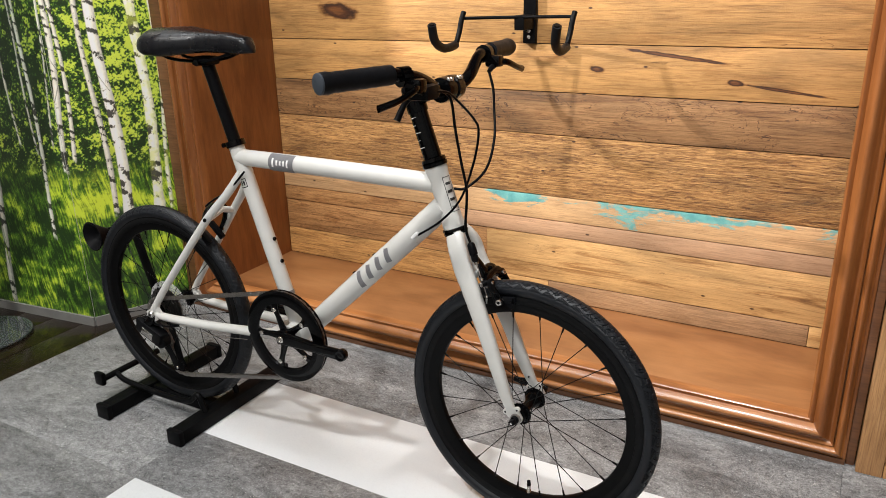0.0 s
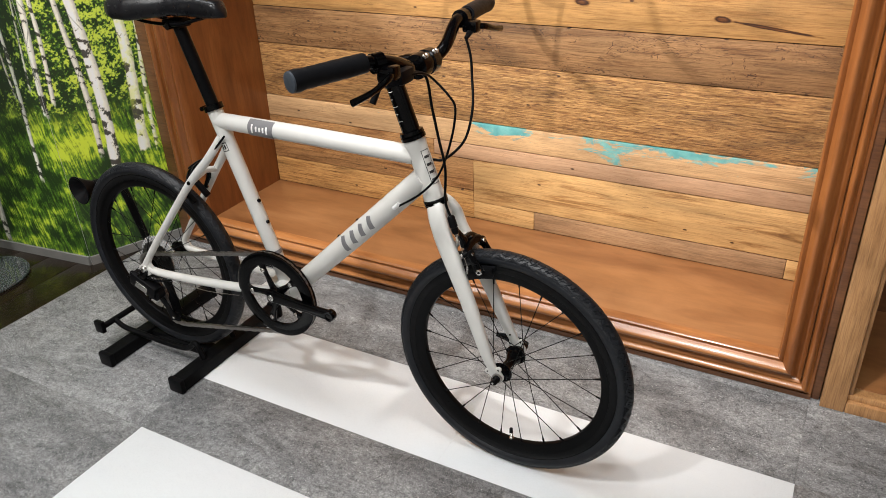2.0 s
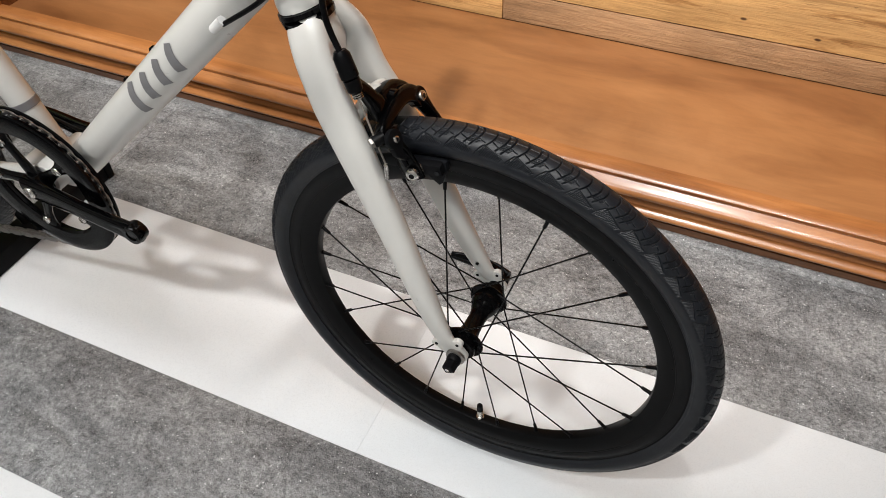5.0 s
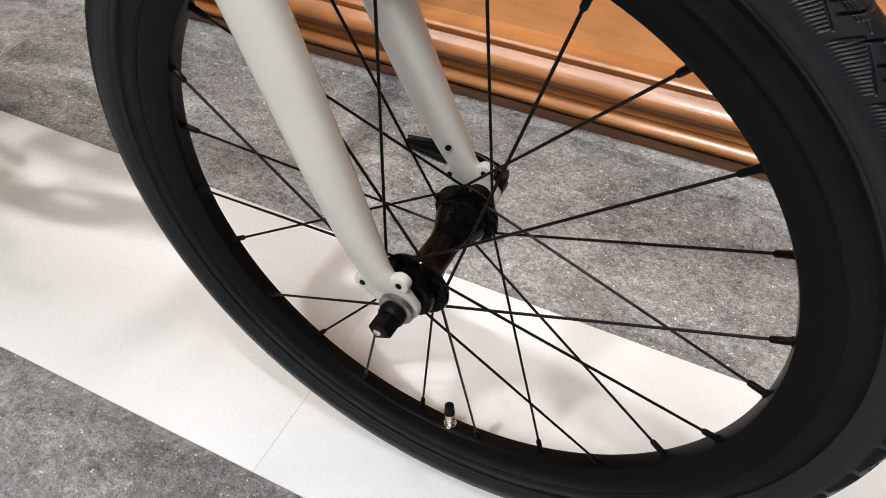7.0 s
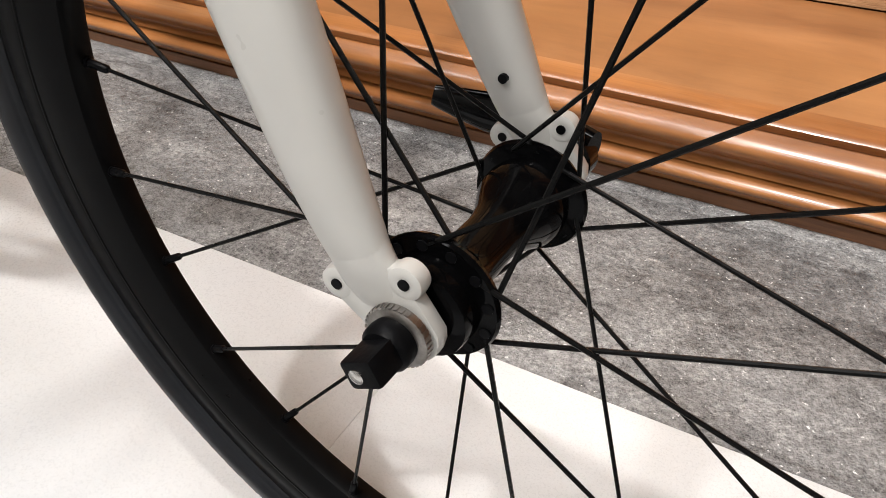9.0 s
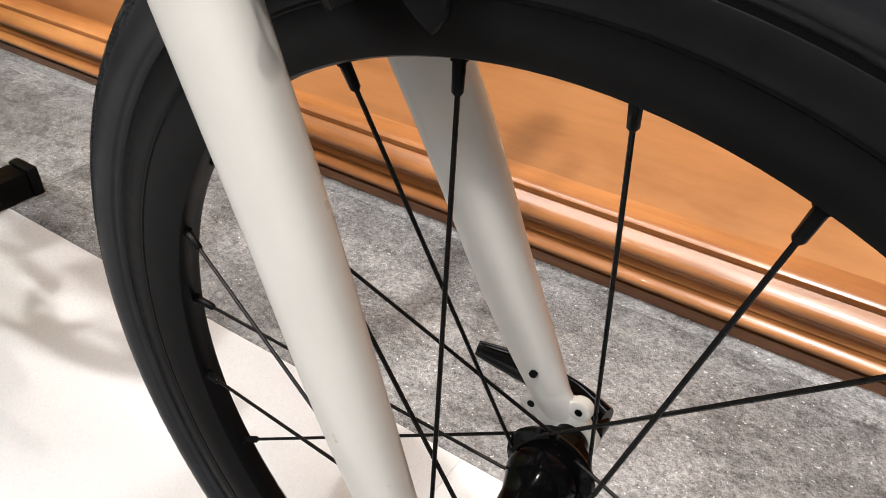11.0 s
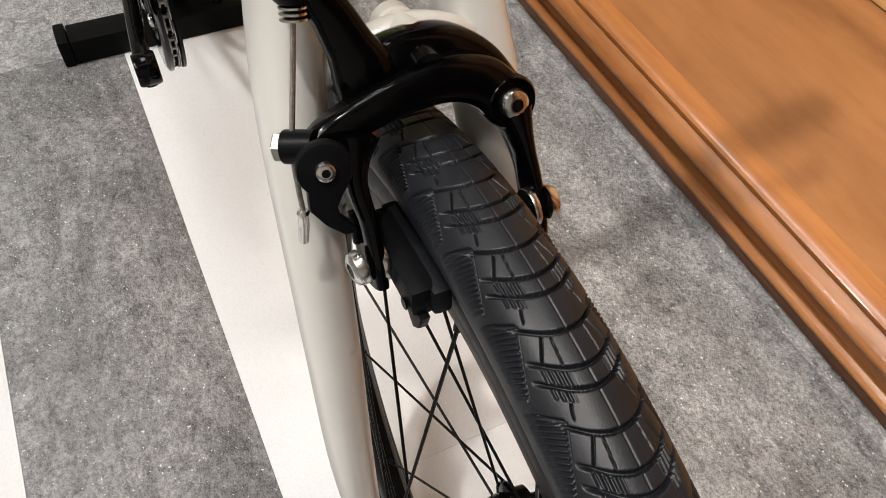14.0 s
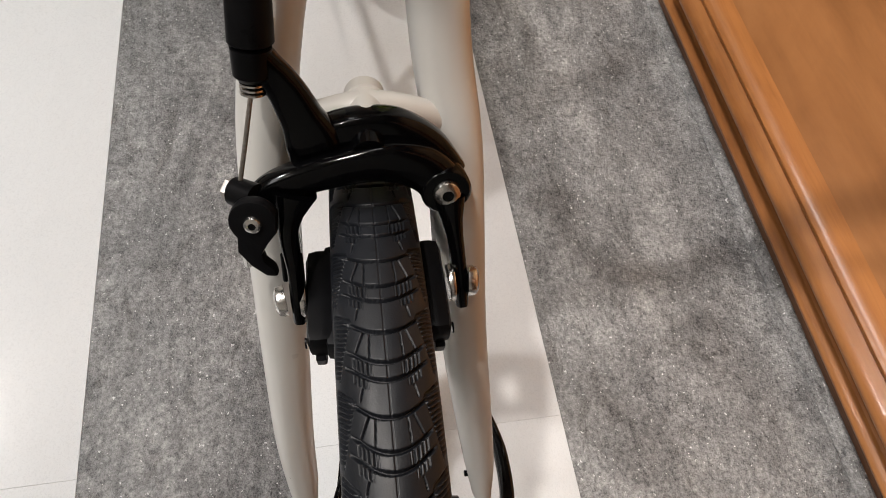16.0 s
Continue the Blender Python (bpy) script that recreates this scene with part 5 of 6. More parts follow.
lever_b = part("skewer_lever", Shape().lathe([(0.009, 0), (0.011, 0.002), (0.011, 0.010), (0.008, 0.013)], steered(0, 0.0605, 0), lat, 28), M_GLOSSBLACK, bike, "gloss black quick-release lever")
part("lever_arm", Shape().sweep(spline([steered(0.009, 0.068, 0.004), steered(-0.012, 0.0735, 0.005), steered(-0.040, 0.073, 0.006), steered(-0.0625, 0.068, 0.010)]), ramp([0.008, 0.0082, 0.0085, 0.0045], 25), 14, ramp([0.005, 0.0038, 0.0035, 0.0025], 25), up=(0.25, 0.2, 0.95)), M_GLOSSBLACK, lever_b)

# ---- front brake ----
def arm(points, radii, flats, n=24, up=(1, 0, 0.25)):
    path = spline(points, 7)
    return Shape().sweep(path, ramp(radii, len(path)), n, ramp(flats, len(path)), up=up, square=0.62)


def bolt(name, place, way, radius, high, parent, label="steel hexagon socket bolt"):
    """A domed bolt head with a dark hexagon socket."""
    way = Vector(way).normalized()
    b = part(name, Shape().dome(place, way, radius, high), M_STEEL, parent, label)
    part("socket", Shape().lathe([(radius * 0.39, 0), (radius * 0.39, high * 0.72)], Vector(place) + way * high * 0.2, way, 6), M_BLACK, b, "dark socket")
    return b


def W(x, y, z):
    return Vector((x, y, z))


brake = part("front_brake", arm([W(0.0812, -0.2243, 0.5084), W(0.0784, -0.2177, 0.5153), W(0.0764, -0.2050, 0.5197), W(0.0750, -0.1896, 0.5223), W(0.0745, -0.1752, 0.5228), W(0.0760, -0.1629, 0.5184), W(0.0792, -0.1552, 0.5105), W(0.0812, -0.1535, 0.5060)], [0.0054, 0.0056, 0.0058, 0.0062, 0.0064, 0.0064, 0.0060, 0.0050], [0.0074, 0.0064, 0.0062, 0.0068, 0.0080, 0.0088, 0.0086, 0.0064], up=(0.92, 0, 0.38)), M_GLOSSBLACK, bike, "gloss black dual-pivot rim brake")
part("rear_arm", arm([W(0.0665, -0.2055, 0.5175), W(0.0650, -0.2015, 0.5235), W(0.0645, -0.1945, 0.5268), W(0.0640, -0.1850, 0.5280), W(0.0642, -0.1720, 0.5268), W(0.0668, -0.1600, 0.5195), W(0.0722, -0.1515, 0.5085)], [0.0062, 0.0068, 0.0072, 0.0074, 0.0072, 0.0066, 0.0056], [0.0062, 0.0070, 0.0078, 0.0082, 0.0078, 0.0072, 0.0068], up=(0.92, 0, 0.38)), M_GLOSSBLACK, brake)
part("cable_arm", arm([W(0.0560, -0.2165, 0.5600), W(0.0572, -0.2135, 0.5545), W(0.0600, -0.2085, 0.5462), W(0.0640, -0.2045, 0.5365), W(0.0668, -0.2020, 0.5300), W(0.0690, -0.2000, 0.5225)], [0.0050, 0.0048, 0.0048, 0.0052, 0.0058, 0.0058], [0.0052, 0.0058, 0.0066, 0.0078, 0.0100, 0.0112], up=(0.92, 0, 0.38)), M_GLOSSBLACK, brake)
left_arm_b = part("pad_arm", arm([W(0.0800, -0.2105, 0.5165), W(0.0835, -0.2130, 0.5095), W(0.0880, -0.2142, 0.5030), W(0.0952, -0.2136, 0.4923), W(0.1015, -0.2140, 0.4800), W(0.1058, -0.2143, 0.4715)], [0.0075, 0.0080, 0.0082, 0.0090, 0.0104, 0.0094], [0.0085, 0.0052, 0.0038, 0.0032, 0.0031, 0.0028]), M_GLOSSBLACK, brake)
part("slot", Shape().sweep([W(0.0938, -0.2174, 0.4955), W(0.0962, -0.2176, 0.4905), W(0.0990, -0.2178, 0.4855)], [0.0016, 0.0024, 0.0018], 14, 0.0012, up=(0.9, 0, 0.4)), M_PLASTIC, left_arm_b, "narrow slot in the brake arm")
part("pad_arm", arm([W(0.0820, -0.1535, 0.5080), W(0.0869, -0.1528, 0.5013), W(0.0915, -0.1518, 0.4945), W(0.0957, -0.1510, 0.4879), W(0.1015, -0.1502, 0.4765), W(0.1062, -0.1496, 0.4668)], [0.0078, 0.0074, 0.0068, 0.0068, 0.0070, 0.0058], [0.0066, 0.0044, 0.0033, 0.0030, 0.0031, 0.0026]), M_GLOSSBLACK, brake)
pivot_way = Vector((0.92, 0.02, 0.38)).normalized()
part("pivot_boss", Shape().lathe([(0.0092, -0.010), (0.0096, -0.0012), (0.0086, 0.0002), (0.0070, 0.0002)], W(0.0850, -0.1548, 0.5132), pivot_way, 28), M_GLOSSBLACK, brake)
bolt("pivot_bolt", W(0.0850, -0.1548, 0.5132), pivot_way, 0.0053, 0.0030, brake)
part("centre_bolt", Shape().sweep([steered(-0.09, 0, 0.2690), steered(-0.076, 0, 0.2700)], 0.006, 16), M_GLOSSBLACK, brake)
part("set_screw", Shape().dome(W(0.0672, -0.1625, 0.5272), (0.2, 0.45, 0.9), 0.0026, 0.002), M_STEEL, brake, "small steel set screw")
# release cam with its hooked tail
cm = Matrix.Translation(W(0.0925, -0.2245, 0.5180)) @ look((0, 0, 0), (-0.9, 0.16, -0.40)).to_3x3().to_4x4()
cam_out = [(0.0088 * math.cos(radians(a)), 0.0088 * math.sin(radians(a))) for a in np.linspace(20, 225, 16)]
cam_out += [(-0.0065, -0.0125), (-0.0020, -0.0185), (0.0032, -0.0225), (0.0070, -0.0225), (0.0062, -0.0195), (0.0030, -0.0165), (0.0022, -0.0130), (0.0046, -0.0085), (0.0078, -0.0040)]
part("release_cam", Shape().plate(cam_out, 0.0055, cm, 0.0014), M_PLASTIC, brake, "black quick-release cam with hooked tail")
bolt("cam_screw", cm @ Vector((0, 0, 0.0026)), cm.to_3x3() @ Vector((0, 0, 1)), 0.0033, 0.0020, brake, "steel cam screw")
clampb = part("cable_clamp", Shape().sweep([W(0.083, -0.2235, 0.5175), W(0.077, -0.2315, 0.5150)], 0.0054, 18), M_BLACK, brake)
part("clamp_nut", Shape().lathe([(0.0046, 0), (0.0048, 0.0006), (0.0048, 0.0034), (0.0042, 0.0040), (0.0025, 0.0042)], W(0.0775, -0.2310, 0.5152), (-0.6, -0.78, -0.2), 6), M_DULLSTEEL, clampb, "steel clamp nut")
for s, py in ((-1, -0.2160), (1, -0.1505)):
    head = W(0.1052, py + s * 0.0028, 0.4805)
    bolt("pad_bolt", head, (0.12, s, 0.0), 0.0062, 0.0042, brake, "steel pad bolt")
    part("pad_washer", Shape().lathe([(0.004, 0), (0.0072, 0.0), (0.0076, 0.0012), (0.0072, 0.0024), (0.004, 0.0024)], W(0.1052, py - s * 0.0052, 0.4805), (0, s, 0), 24), M_STEEL, brake, "steel washer")
    yy = BY + s * 0.0215
    pm = Matrix.Translation(W(0.1085, yy, 0.4795)) @ pose(0, 0, 0, 0, -9.5, math.degrees(STEER))
    pad = part("brake_pad", Shape().box((-0.024, -0.0056, -0.0062), (0.0205, 0.0056, 0.0062), 0.0042, pm), M_PLASTIC, brake, "black rubber brake pad in a holder")
    part("pad_rubber", Shape().box((-0.0255, -0.0046, -0.0054), (0.0225, 0.0026, 0.0054), 0.0022, Matrix.Translation((0, -s * 0.0062, 0)) @ pm), M_GRIP, pad)
    part("pad_fin", Shape().plate([(0.004, -0.005), (0.022, -0.005), (0.019, -0.0125), (0.0145, -0.0165), (0.010, -0.0125)], 0.004, pm @ pose(0, s * 0.001, 0, 90, 0, 0), 0.001), M_PLASTIC, pad)
    part("pad_hole", Shape().lathe([(0.0022, 0), (0.0022, 0.0006)], pm @ Vector((0.0165, s * 0.0058, -0.0008)), (0, s, 0), 12), M_GLOSSBLACK, pad)
# cable: barrel, boot, bare wire and crimped end
way_b = Vector((-0.36, 0.10, 0.93)).normalized()
b0 = W(0.0590, -0.2190, 0.5520)
barrel = part("cable_barrel", Shape().sweep([b0, b0 + way_b * 0.002, b0 + way_b * 0.0115, b0 + way_b * 0.0120, b0 + way_b * 0.0135, b0 + way_b * 0.032, b0 + way_b * 0.036], [0.0048, 0.0066, 0.0070, 0.0058, 0.0078, 0.0074, 0.0050], 20), M_BLACK, brake, "black barrel adjuster with rubber boot")
for k in range(3):
    part("thread_ring", Shape().lathe([(0.003, 0), (0.0046, 0.0004), (0.0046, 0.0011), (0.003, 0.0015)], b0 - way_b * (0.0018 + 0.0017 * k), way_b, 18), M_STEEL, barrel, "steel thread")
wire_end = W(0.0790, -0.2300, 0.5150)
part("bare_cable", Shape().sweep(spline([b0, b0.lerp(wire_end, 0.5), wire_end, W(0.0835, -0.2310, 0.5040), W(0.0868, -0.2312, 0.4935)]), 0.0009, 8), M_BRAID, brake, "bare twisted steel brake wire")
part("cable_crimp", Shape().sweep([W(0.0866, -0.2312, 0.4950), W(0.0868, -0.2313, 0.4938), W(0.0869, -0.2313, 0.4930), W(0.0871, -0.2318, 0.4880), W(0.0872, -0.2325, 0.4800)], [0.0016, 0.0022, 0.0017, 0.0020, 0.0017], 12), M_STEEL, brake, "silver cable end crimp")
boot_top = b0 + way_b * 0.036

# rear brake, simpler, at the seatstays
rb = Vector((-0.617, BY, 0.552))
rear_brake = part("rear_brake", arm([rb + W(0, -0.036, -0.022), rb + W(-0.004, -0.03, 0.0), rb + W(-0.008, 0, 0.014), rb + W(-0.006, 0.03, 0.002), rb + W(-0.012, 0.034, -0.03)], [0.006, 0.007, 0.0085, 0.007, 0.005], [0.004, 0.005, 0.006, 0.005, 0.003]), M_GLOSSBLACK, bike, "gloss black rear rim brake")
for s in (-1, 1):
    part("brake_pad", Shape().box((-0.024, -0.006, -0.006), (0.024, 0.006, 0.006), 0.0025, Matrix.Translation(rb + W(-0.03, s * 0.0215, -0.055)) @ pose(0, 0, 0, 0, 45, 0)), M_PLASTIC, rear_brake)
    part("pad_arm", arm([rb + W(-0.004, s * 0.032, -0.002), rb + W(-0.016, s * 0.035, -0.03), rb + W(-0.028, s * 0.032, -0.054)], [0.006, 0.0055, 0.005], [0.0035, 0.003, 0.0025]), M_GLOSSBLACK, rear_brake)
    part("pad_bolt", Shape().dome(rb + W(-0.028, s * 0.034, -0.054), (0, s, 0), 0.006, 0.005), M_STEEL, rear_brake, "steel pad bolt")

# ---- drivetrain ----
CR = Vector((BB.x, BY - 0.047, BB.z))
y0 = CR.y
crank = part("crankset", Shape().lathe([(0.004, -0.008), (0.016, -0.008), (0.018, -0.004), (0.018, 0.006), (0.013, 0.009), (0.006, 0.009)], CR, (0, -1, 0), 28), M_GLOSSBLACK, bike, "gloss black crankset with one guarded chainring")
part("guard_ring", Shape().lathe([(0.0755, 0.0), (0.0785, 0.0032), (0.090, 0.0040), (0.104, 0.004), (0.1075, 0.002), (0.1075, -0.001), (0.0755, -0.001)], CR, (0, -1, 0), 96, closed=True), M_GLOSSBLACK, crank, "gloss black chain guard ring")
part("guard_ring", Shape().lathe([(0.086, -0.012), (0.1065, -0.012), (0.1065, -0.0095), (0.086, -0.0095)], CR, (0, -1, 0), 96, closed=True), M_BLACK, crank)
ring = Shape()
teeth = []
for k in range(104):
    r = 0.1045 if k % 2 else 0.0995
    teeth.append((r * math.cos(k * math.tau / 104), r * math.sin(k * math.tau / 104)))
bm = bmesh.new()
outer_v = [bm.verts.new((x, -0.005, z)) for x, z in teeth]
inner_v = [bm.verts.new((x * 0.085 / math.hypot(x, z), -0.005, z * 0.085 / math.hypot(x, z))) for x, z in teeth]
for k in range(104):
    bm.faces.new((outer_v[k], outer_v[(k + 1) % 104], inner_v[(k + 1) % 104], inner_v[k]))
geo = bmesh.ops.extrude_face_region(bm, geom=bm.faces[:])["geom"]
bmesh.ops.translate(bm, verts=[g for g in geo if isinstance(g, bmesh.types.BMVert)], vec=(0, 0.0025, 0))
bmesh.ops.recalc_face_normals(bm, faces=bm.faces[:])
part("chainring", ring.bm(bm, Matrix.Translation(CR + Vector((0, 0.008, 0)))), M_BLACK, crank)
TURN = radians(2)
for k in range(5):
    q = TURN + radians(36) + k * math.tau / 5
    d = Vector((math.cos(q), 0, math.sin(q)))
    part("spider_arm", Shape().sweep([CR + d * 0.012 + Vector((0, 0.002, 0)), CR + d * 0.05 + Vector((0, 0.001, 0)), CR + d * 0.066 + Vector((0, 0.000, 0)), CR + d * 0.082 + Vector((0, 0.002, 0))], [0.0105, 0.0062, 0.0076, 0.0140], 14, [0.0048, 0.0042, 0.0044, 0.004], up=d.cross(Vector((0, 1, 0)))), M_GLOSSBLACK, crank)
    part("ring_bolt", Shape().dome(CR + d * 0.0655 + Vector((0, -0.0042, 0)), (0, -1, 0), 0.0056, 0.003), M_STEEL, crank, "steel chainring bolt")
d = Vector((math.cos(TURN), 0, math.sin(TURN)))
part("crank_arm", arm([CR + Vector((0, -0.008, 0)) - d * 0.012, CR + Vector((0, -0.011, 0)) + d * 0.03, CR + Vector((0, -0.019, 0)) + d * 0.10, CR + Vector((0, -0.024, 0)) + d * 0.155, CR + Vector((0, -0.024, 0)) + d * 0.178], [0.016, 0.0145, 0.0115, 0.0125, 0.011], [0.008, 0.0075, 0.0062, 0.0065, 0.006], up=(0, 0, 1)), M_GLOSSBLACK, crank)
part("pedal_eye", Shape().lathe([(0.0072, -0.0078), (0.0115, -0.0082), (0.0125, -0.006), (0.0125, 0.006), (0.0115, 0.0082), (0.0072, 0.0078)], CR + Vector((0, -0.024, 0)) + d * 0.17, (0, 1, 0), 28, closed=True), M_GLOSSBLACK, crank)
part("crank_cap", Shape().dome(CR + Vector((0, -0.0165, 0)), (0, -1, 0), 0.0085, 0.004), M_STEEL, crank, "steel crank bolt")
CL = Vector((BB.x, BY + 0.055, BB.z))
part("left_crank", arm([CL + d * 0.012, CL + Vector((0, 0.004, 0)) - d * 0.03, CL + Vector((0, 0.014, 0)) - d * 0.10, CL + Vector((0, 0.018, 0)) - d * 0.178], [0.015, 0.0135, 0.0115, 0.0115], [0.008, 0.0075, 0.0062, 0.006], up=(0, 0, 1)), M_GLOSSBLACK, bike, "gloss black left crank arm")

# sprockets and chain
CASS_Y = y0 + 0.004
AX = Vector((HUB_R.x, CASS_Y, HUB_R.z))
cassette = part("cassette", Shape().lathe([(0.012, 0), (0.016, 0), (0.016, 0.026), (0.012, 0.026)], AX + Vector((0, -0.002, 0)), (0, 1, 0), 24), M_BLACK, bike, "dark steel sprocket cassette")
for k, r in enumerate((0.026, 0.029, 0.033, 0.037, 0.042, 0.048, 0.055)):
    pts = []
    n = int(r * 500) * 2
    for j in range(n):
        q = math.tau * j / n
        rr = r if j % 2 else r - 0.0035
        pts.append((rr * math.cos(q), rr * math.sin(q)))
    part("sprocket", Shape().plate(pts, 0.0018, Matrix.Translation(AX + Vector((0, 0.001 + k * 0.0038, 0))) @ pose(0, 0, 0, 90, 0, 0), 0), M_DARKSTEEL, cassette)
part("spoke_guard", Shape().lathe([(0.02, 0), (0.063, 0.001), (0.066, 0.0015), (0.066, 0.003), (0.02, 0.0025)], AX + Vector((0, 0.031, 0)), (0, 1, 0), 48), M_GUARD, cassette, "smoky clear plastic spoke guard")
JOCKEY, TENSION = Vector((-0.80, y0 + 0.004, 0.205)), Vector((-0.765, y0 + 0.004, 0.142))


def loop_points():
    """The chain's line: over the chainring and the sprocket, round both jockey wheels and back."""
    pts, rc, rs = [], 0.1015, 0.032
    c, h = Vector((CR.x, CASS_Y, CR.z)), AX
    for q in np.linspace(100, -82, 30):
        pts.append(c + Vector((math.cos(radians(q)), 0, math.sin(radians(q)))) * rc)
    pts.append(TENSION + Vector((0.03, 0, -0.0165)))
    for q in np.linspace(-80, -200, 8):
        pts.append(TENSION + Vector((math.cos(radians(q)), 0, math.sin(radians(q)))) * 0.0175)
    for q in np.linspace(-45, 60, 7):
        pts.append(JOCKEY + Vector((math.cos(radians(q)), 0, math.sin(radians(q)))) * 0.0175)
    for q in np.linspace(290, 98, 14):
        pts.append(h + Vector((math.cos(radians(q)), 0, math.sin(radians(q)))) * rs)
    return pts


pts = loop_points()
seg = [0.0]
for a, b in zip(pts, pts[1:] + pts[:1]):
    seg.append(seg[-1] + (b - a).length)
total, ring_pts = seg[-1], pts + pts[:1]
links = int(total / 0.0127 / 2) * 2


def along(s):
    s %= total
    i = int(np.searchsorted(seg, s, side="right")) - 1
    i = min(i, len(pts) - 1)
    t = (s - seg[i]) / max(seg[i + 1] - seg[i], 1e-6)
    return ring_pts[i].lerp(ring_pts[i + 1], t)


outline = []
for cx, a0 in ((0.00635, -90), (-0.00635, 90)):
    outline += [(cx + 0.0042 * math.cos(radians(a0 + k * 30)), 0.0042 * math.sin(radians(a0 + k * 30))) for k in range(7)]
waist = [(x, y * (0.75 if abs(x) < 0.004 else 1)) for x, y in outline]
chain = part("chain", Shape().sweep([along(0), along(0.004)], 0.002, 8), M_DULLSTEEL, bike, "dull steel roller chain")
link_meshes = []
for gap in (0.0022, 0.0036):
    s = Shape()
    for y in (-gap, gap):
        s.plate(waist, 0.0010, pose(0, y, 0, 90, 0, 0), 0)
    s.sweep([(0.00635, -0.0042, 0), (0.00635, 0.0042, 0)], 0.0019, 8)
    me = s.mesh("link")
    me.materials.append(M_DULLSTEEL)
    link_meshes.append(me)
for k in range(links):
    a, b = along(k * total / links), along((k + 1) * total / links)
    ob = new("link", link_meshes[k % 2])
    ob.parent = chain
    way = (b - a).normalized()
    ob.matrix_basis = Matrix.Translation((a + b) / 2 - root(bike).location) @ Matrix.Rotation(-math.atan2(way.z, way.x), 4, "Y")

derailleur = part("rear_derailleur", Shape().box((-0.046, -0.015, -0.019), (0.040, 0.014, 0.019), 0.008, Matrix.Translation((-0.824, y0 - 0.014, 0.232)) @ pose(0, 0, 0, 0, 24, 0)), M_PLASTIC, bike, "black rear derailleur with two pulleys")
part("hanger_arm", arm([HUB_R + Vector((0.0, -0.066, 0)), Vector((-0.822, y0 - 0.018, 0.262)), Vector((-0.840, y0 - 0.016, 0.246))], [0.010, 0.012, 0.013], [0.005, 0.007, 0.009], up=(1, 0, 0)), M_GLOSSBLACK, derailleur)
for place, r in (((-0.852, y0 - 0.026, 0.246), 0.016), ((-0.798, y0 - 0.022, 0.212), 0.018)):
    part("knuckle", Shape().lathe([(r * 0.6, 0), (r, 0.002), (r, 0.022), (r * 0.8, 0.026)], place, (0, 1, 0), 24), M_PLASTIC, derailleur)
    bolt("knuckle_bolt", Vector(place) + Vector((0, 0.0005, 0)), (0, -1, 0), 0.0055, 0.003, derailleur)
part("label_plate", Shape().box((-0.019, -0.001, -0.009), (0.019, 0.001, 0.009), 0.0008, Matrix.Translation((-0.827, y0 - 0.0302, 0.232)) @ pose(0, 0, 0, 0, 24, 0)), M_STEEL, derailleur, "bright metal nameplate")
for side_y in (-0.0085, 0.0085):
    part("cage", Shape().sweep([JOCKEY + Vector((-0.004, side_y, 0.006)), JOCKEY.lerp(TENSION, 0.5) + Vector((0.004, side_y, 0)), TENSION + Vector((0.002, side_y, -0.006))], [0.014, 0.011, 0.014], 14, [0.0012] * 3, up=(1, 0, 0.5)), M_BLACK, derailleur)
for c in (JOCKEY, TENSION):
    cog = [((0.0165 if k % 2 else 0.0135) * math.cos(k * math.tau / 22), (0.0165 if k % 2 else 0.0135) * math.sin(k * math.tau / 22)) for k in range(22)]
    p = part("pulley", Shape().plate(cog, 0.005, Matrix.Translation(c) @ pose(0, 0, 0, 90, 0, 0), 0), M_PLASTIC, derailleur)
    part("pulley_bolt", Shape().dome(c + Vector((0, -0.009, 0)), (0, -1, 0), 0.004, 0.003), M_STEEL, p)
part("axle_end", Shape().dome(HUB_R + Vector((0, -0.0675, 0)), (0, -1, 0), 0.009, 0.008), M_STEEL, rear_wheel, "steel rear axle nut")


def cable(points, radius=0.0025, label="", mat=None, name="cable"):
    return part(name, Shape().sweep(spline(points, 12), radius, 10), mat or M_BLACK, bike, label)


lev_l = LEFT[3].lerp(LEFT[4], 0.5) + Vector((0.022, -0.026, -0.03))
lev_r = RIGHT[3].lerp(RIGHT[4], 0.5) + Vector((0.022, 0.026, -0.03))
cable([lev_l, (0.020, -0.066, 0.842), (0.026, -0.074, 0.808), (0.039, -0.10, 0.755), (0.036, -0.13, 0.702), (0.008, -0.155, 0.67), (-0.014, -0.162, 0.667), (-0.05, -0.157, 0.665), (-0.10, -0.155, 0.655)], 0.0026, "thin black brake cable housing")
cable([lev_r, (0.015, -0.262, 0.862), (0.017, -0.228, 0.844), (0.022, -0.222, 0.791), (0.032, -0.221, 0.735), (0.042, -0.22, 0.681), boot_top + way_b * 0.03, boot_top - way_b * 0.002], 0.0026, "thin black front brake cable housing")
cable([sh + Vector((0.026, 0.03, -0.025)), (0.024, -0.25, 0.858), (0.026, -0.221, 0.841), (0.054, -0.215, 0.811), (0.061, -0.21, 0.787), (0.048, -0.205, 0.73), (0.023, -0.208, 0.663), (-0.017, -0.212, 0.617), (-0.066, -0.2135, 0.583)], 0.0022, "thin black gear cable housing")
part("cable_stop", Shape().sweep([(-0.066, -0.2135, 0.587), (-0.078, -0.2135, 0.576)], [0.0042, 0.0042], 14), M_WHITE, frame_tubes, "white cable stop on the down tube")
cable([(-0.50, BY - 0.020, 0.66), (-0.545, BY - 0.028, 0.615), (-0.59, BY - 0.03, 0.59), rb + Vector((0.0, -0.03, 0.02))], 0.0024, "thin black rear brake cable")
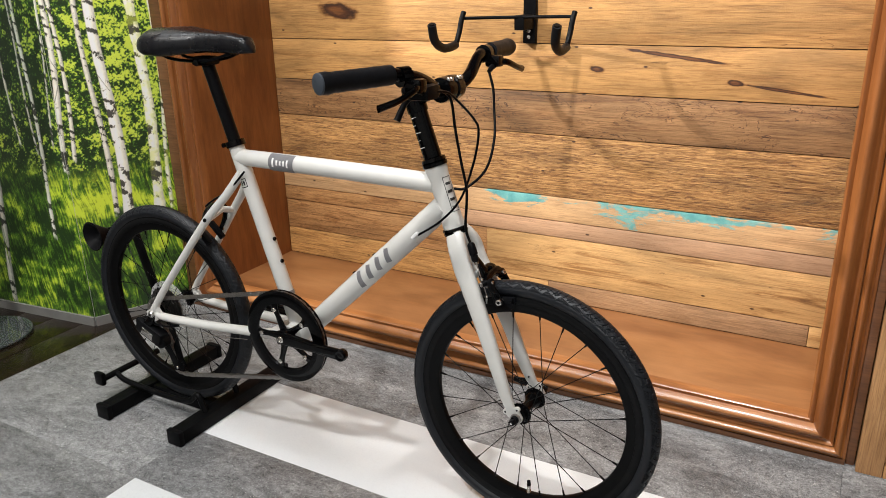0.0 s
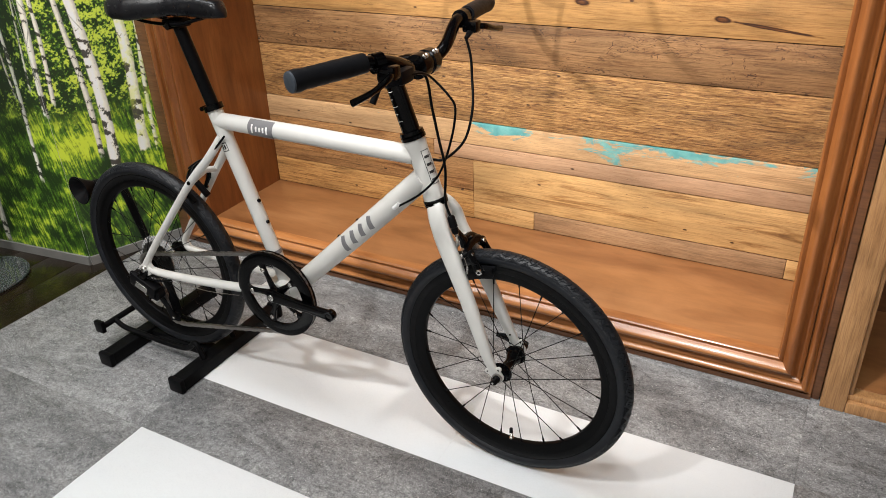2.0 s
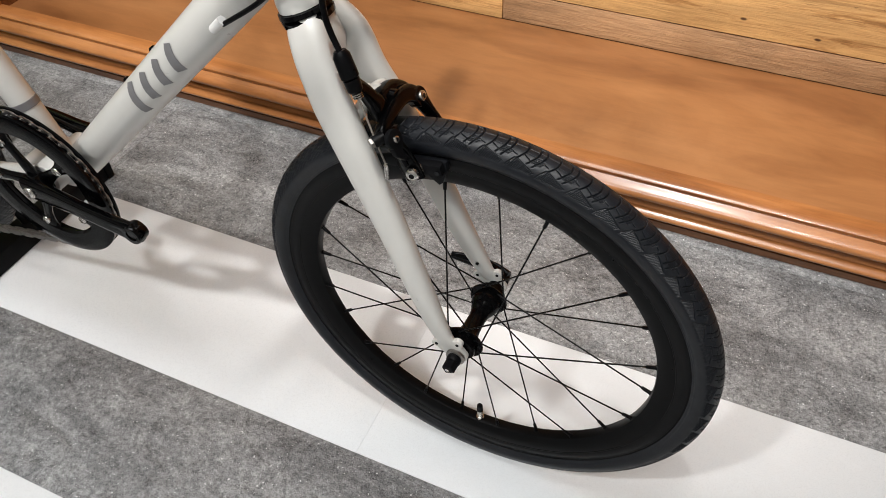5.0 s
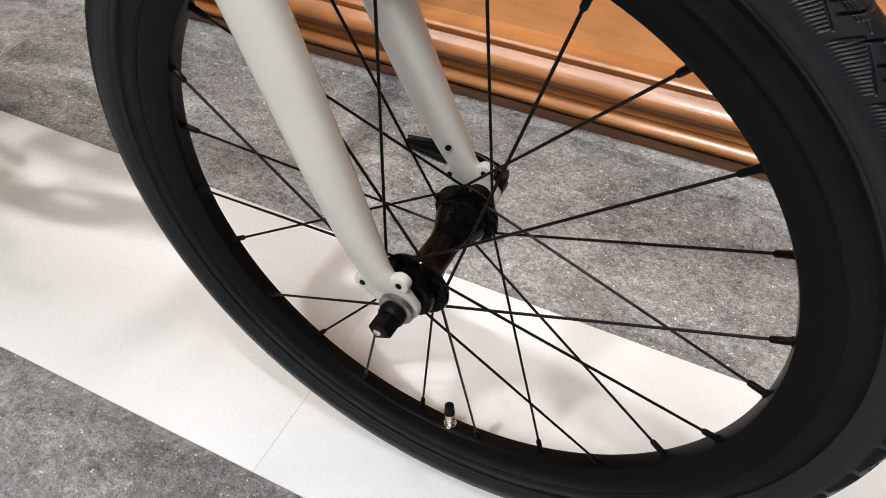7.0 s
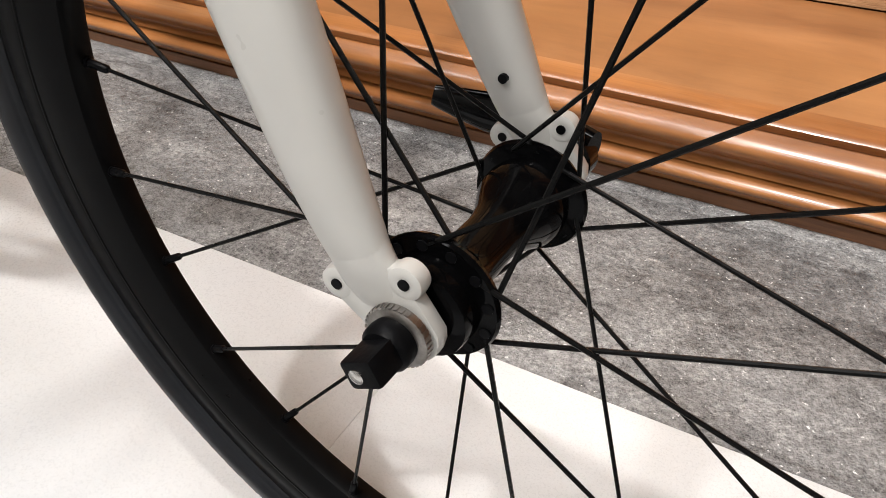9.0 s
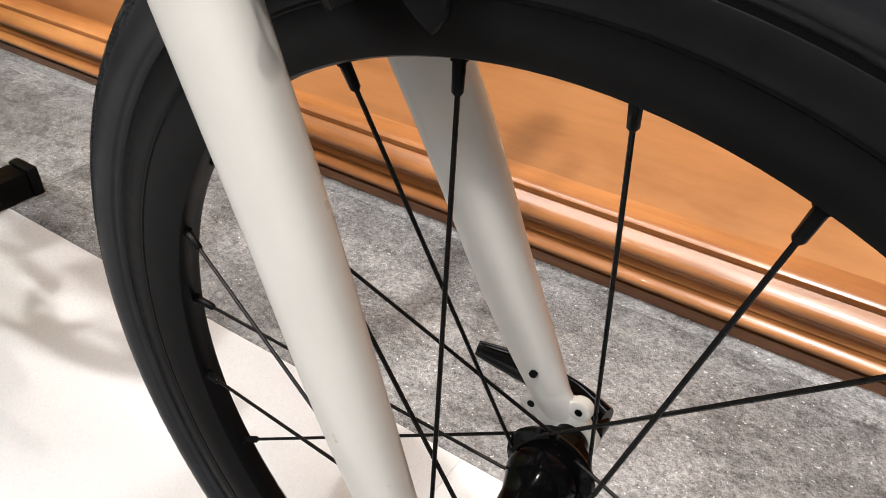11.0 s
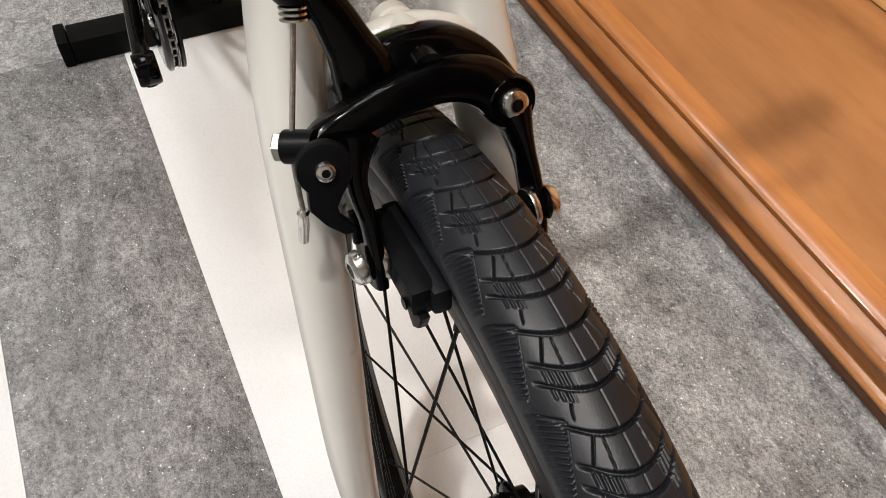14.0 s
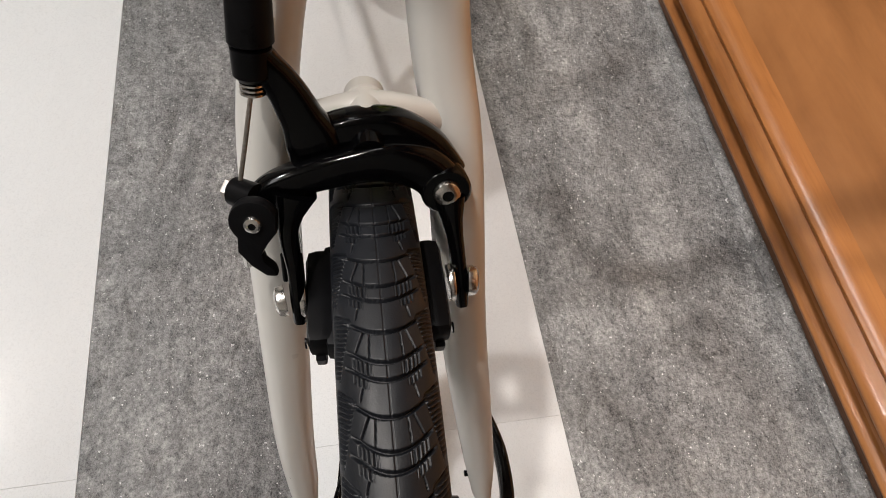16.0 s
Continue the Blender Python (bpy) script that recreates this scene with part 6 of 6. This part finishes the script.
cable([(-0.72, BY - 0.055, 0.268), (-0.78, BY - 0.066, 0.258), (-0.865, BY - 0.062, 0.262), (-0.882, BY - 0.056, 0.235), (-0.856, BY - 0.054, 0.222)], 0.0024, "black gear cable loop to the derailleur")
cable([(-0.52, BY - 0.048, 0.272), (-0.62, BY - 0.056, 0.264), (-0.72, BY - 0.056, 0.267)], 0.0008, "bare steel gear wire", M_BRAID)
part("cable_stop", Shape().sweep([(-0.713, BY - 0.0545, 0.2645), (-0.727, BY - 0.0555, 0.268)], 0.0042, 14), M_WHITE, frame_tubes, "white cable stop on the chainstay")
part("stay_cap", Shape().dome(Vector((-0.60, BY - 0.054, 0.548)), (0, -1, 0.2), 0.0045, 0.003), M_GLOSSBLACK, frame_tubes)

# ---- floor stand ----
stand = thing("bike_stand", (-0.83, -0.17, 0), "black steel floor stand cradling the rear wheel", "bike stand")
for x in (-0.945, -0.69):
    foot = part("foot_bar", Shape().box((x - 0.02, -0.325, 0.001), (x + 0.02, 0.04, 0.036), 0.003), M_STAND, stand)
    part("end_cap", Shape().box((x - 0.022, -0.34, 0.0), (x + 0.022, -0.3255, 0.039), 0.003), M_PLASTIC, foot, "black plastic end cap")
    part("end_cap", Shape().box((x - 0.022, 0.0405, 0.0), (x + 0.022, 0.055, 0.039), 0.003), M_PLASTIC, foot, "black plastic end cap")
part("spine", Shape().box((-0.9245, -0.195, 0.002), (-0.7105, -0.165, 0.03), 0.003), M_STAND, stand)
for y in (-0.235, -0.125):
    part("cradle_tube", Shape().sweep(spline([(-1.02, y + 0.005, 0.062), (-0.985, y, 0.052), (-0.94, y, 0.048), (-0.82, y, 0.045), (-0.745, y, 0.052), (-0.71, y, 0.078), (-0.695, y, 0.052), (-0.688, y, 0.030)]), 0.0075, 14), M_STAND, stand)
part("cross_tube", Shape().sweep([(-1.02, -0.275, 0.062), (-1.02, -0.09, 0.062)], 0.0085, 14), M_STAND, stand)
part("cross_plate", Shape().box((-1.035, -0.285, 0.05), (-1.005, -0.272, 0.085), 0.003), M_STAND, stand)
upright = part("upright", Shape().sweep([(-0.93, -0.09, 0.037), (-0.945, -0.09, 0.12), (-1.03, -0.09, 0.40), (-1.045, -0.09, 0.445)], [0.0175, 0.0175, 0.0175, 0.0165], 16, [0.006, 0.006, 0.006, 0.006], up=(1, 0, 0.3)), M_STAND, stand, "black flat upright bar")
part("upright_top", Shape().sweep([(-1.044, -0.092, 0.43), (-1.062, -0.150, 0.430)], 0.0115, 14), M_STAND, upright)
part("cup", Shape().lathe([(0.010, 0), (0.013, 0.004), (0.022, 0.020), (0.036, 0.040), (0.039, 0.046), (0.0365, 0.047), (0.022, 0.030), (0.010, 0.018)], (-1.062, -0.150, 0.430), (-0.05, -1.0, 0.0), 40), M_PLASTIC, upright, "black funnel-shaped rubber cup")
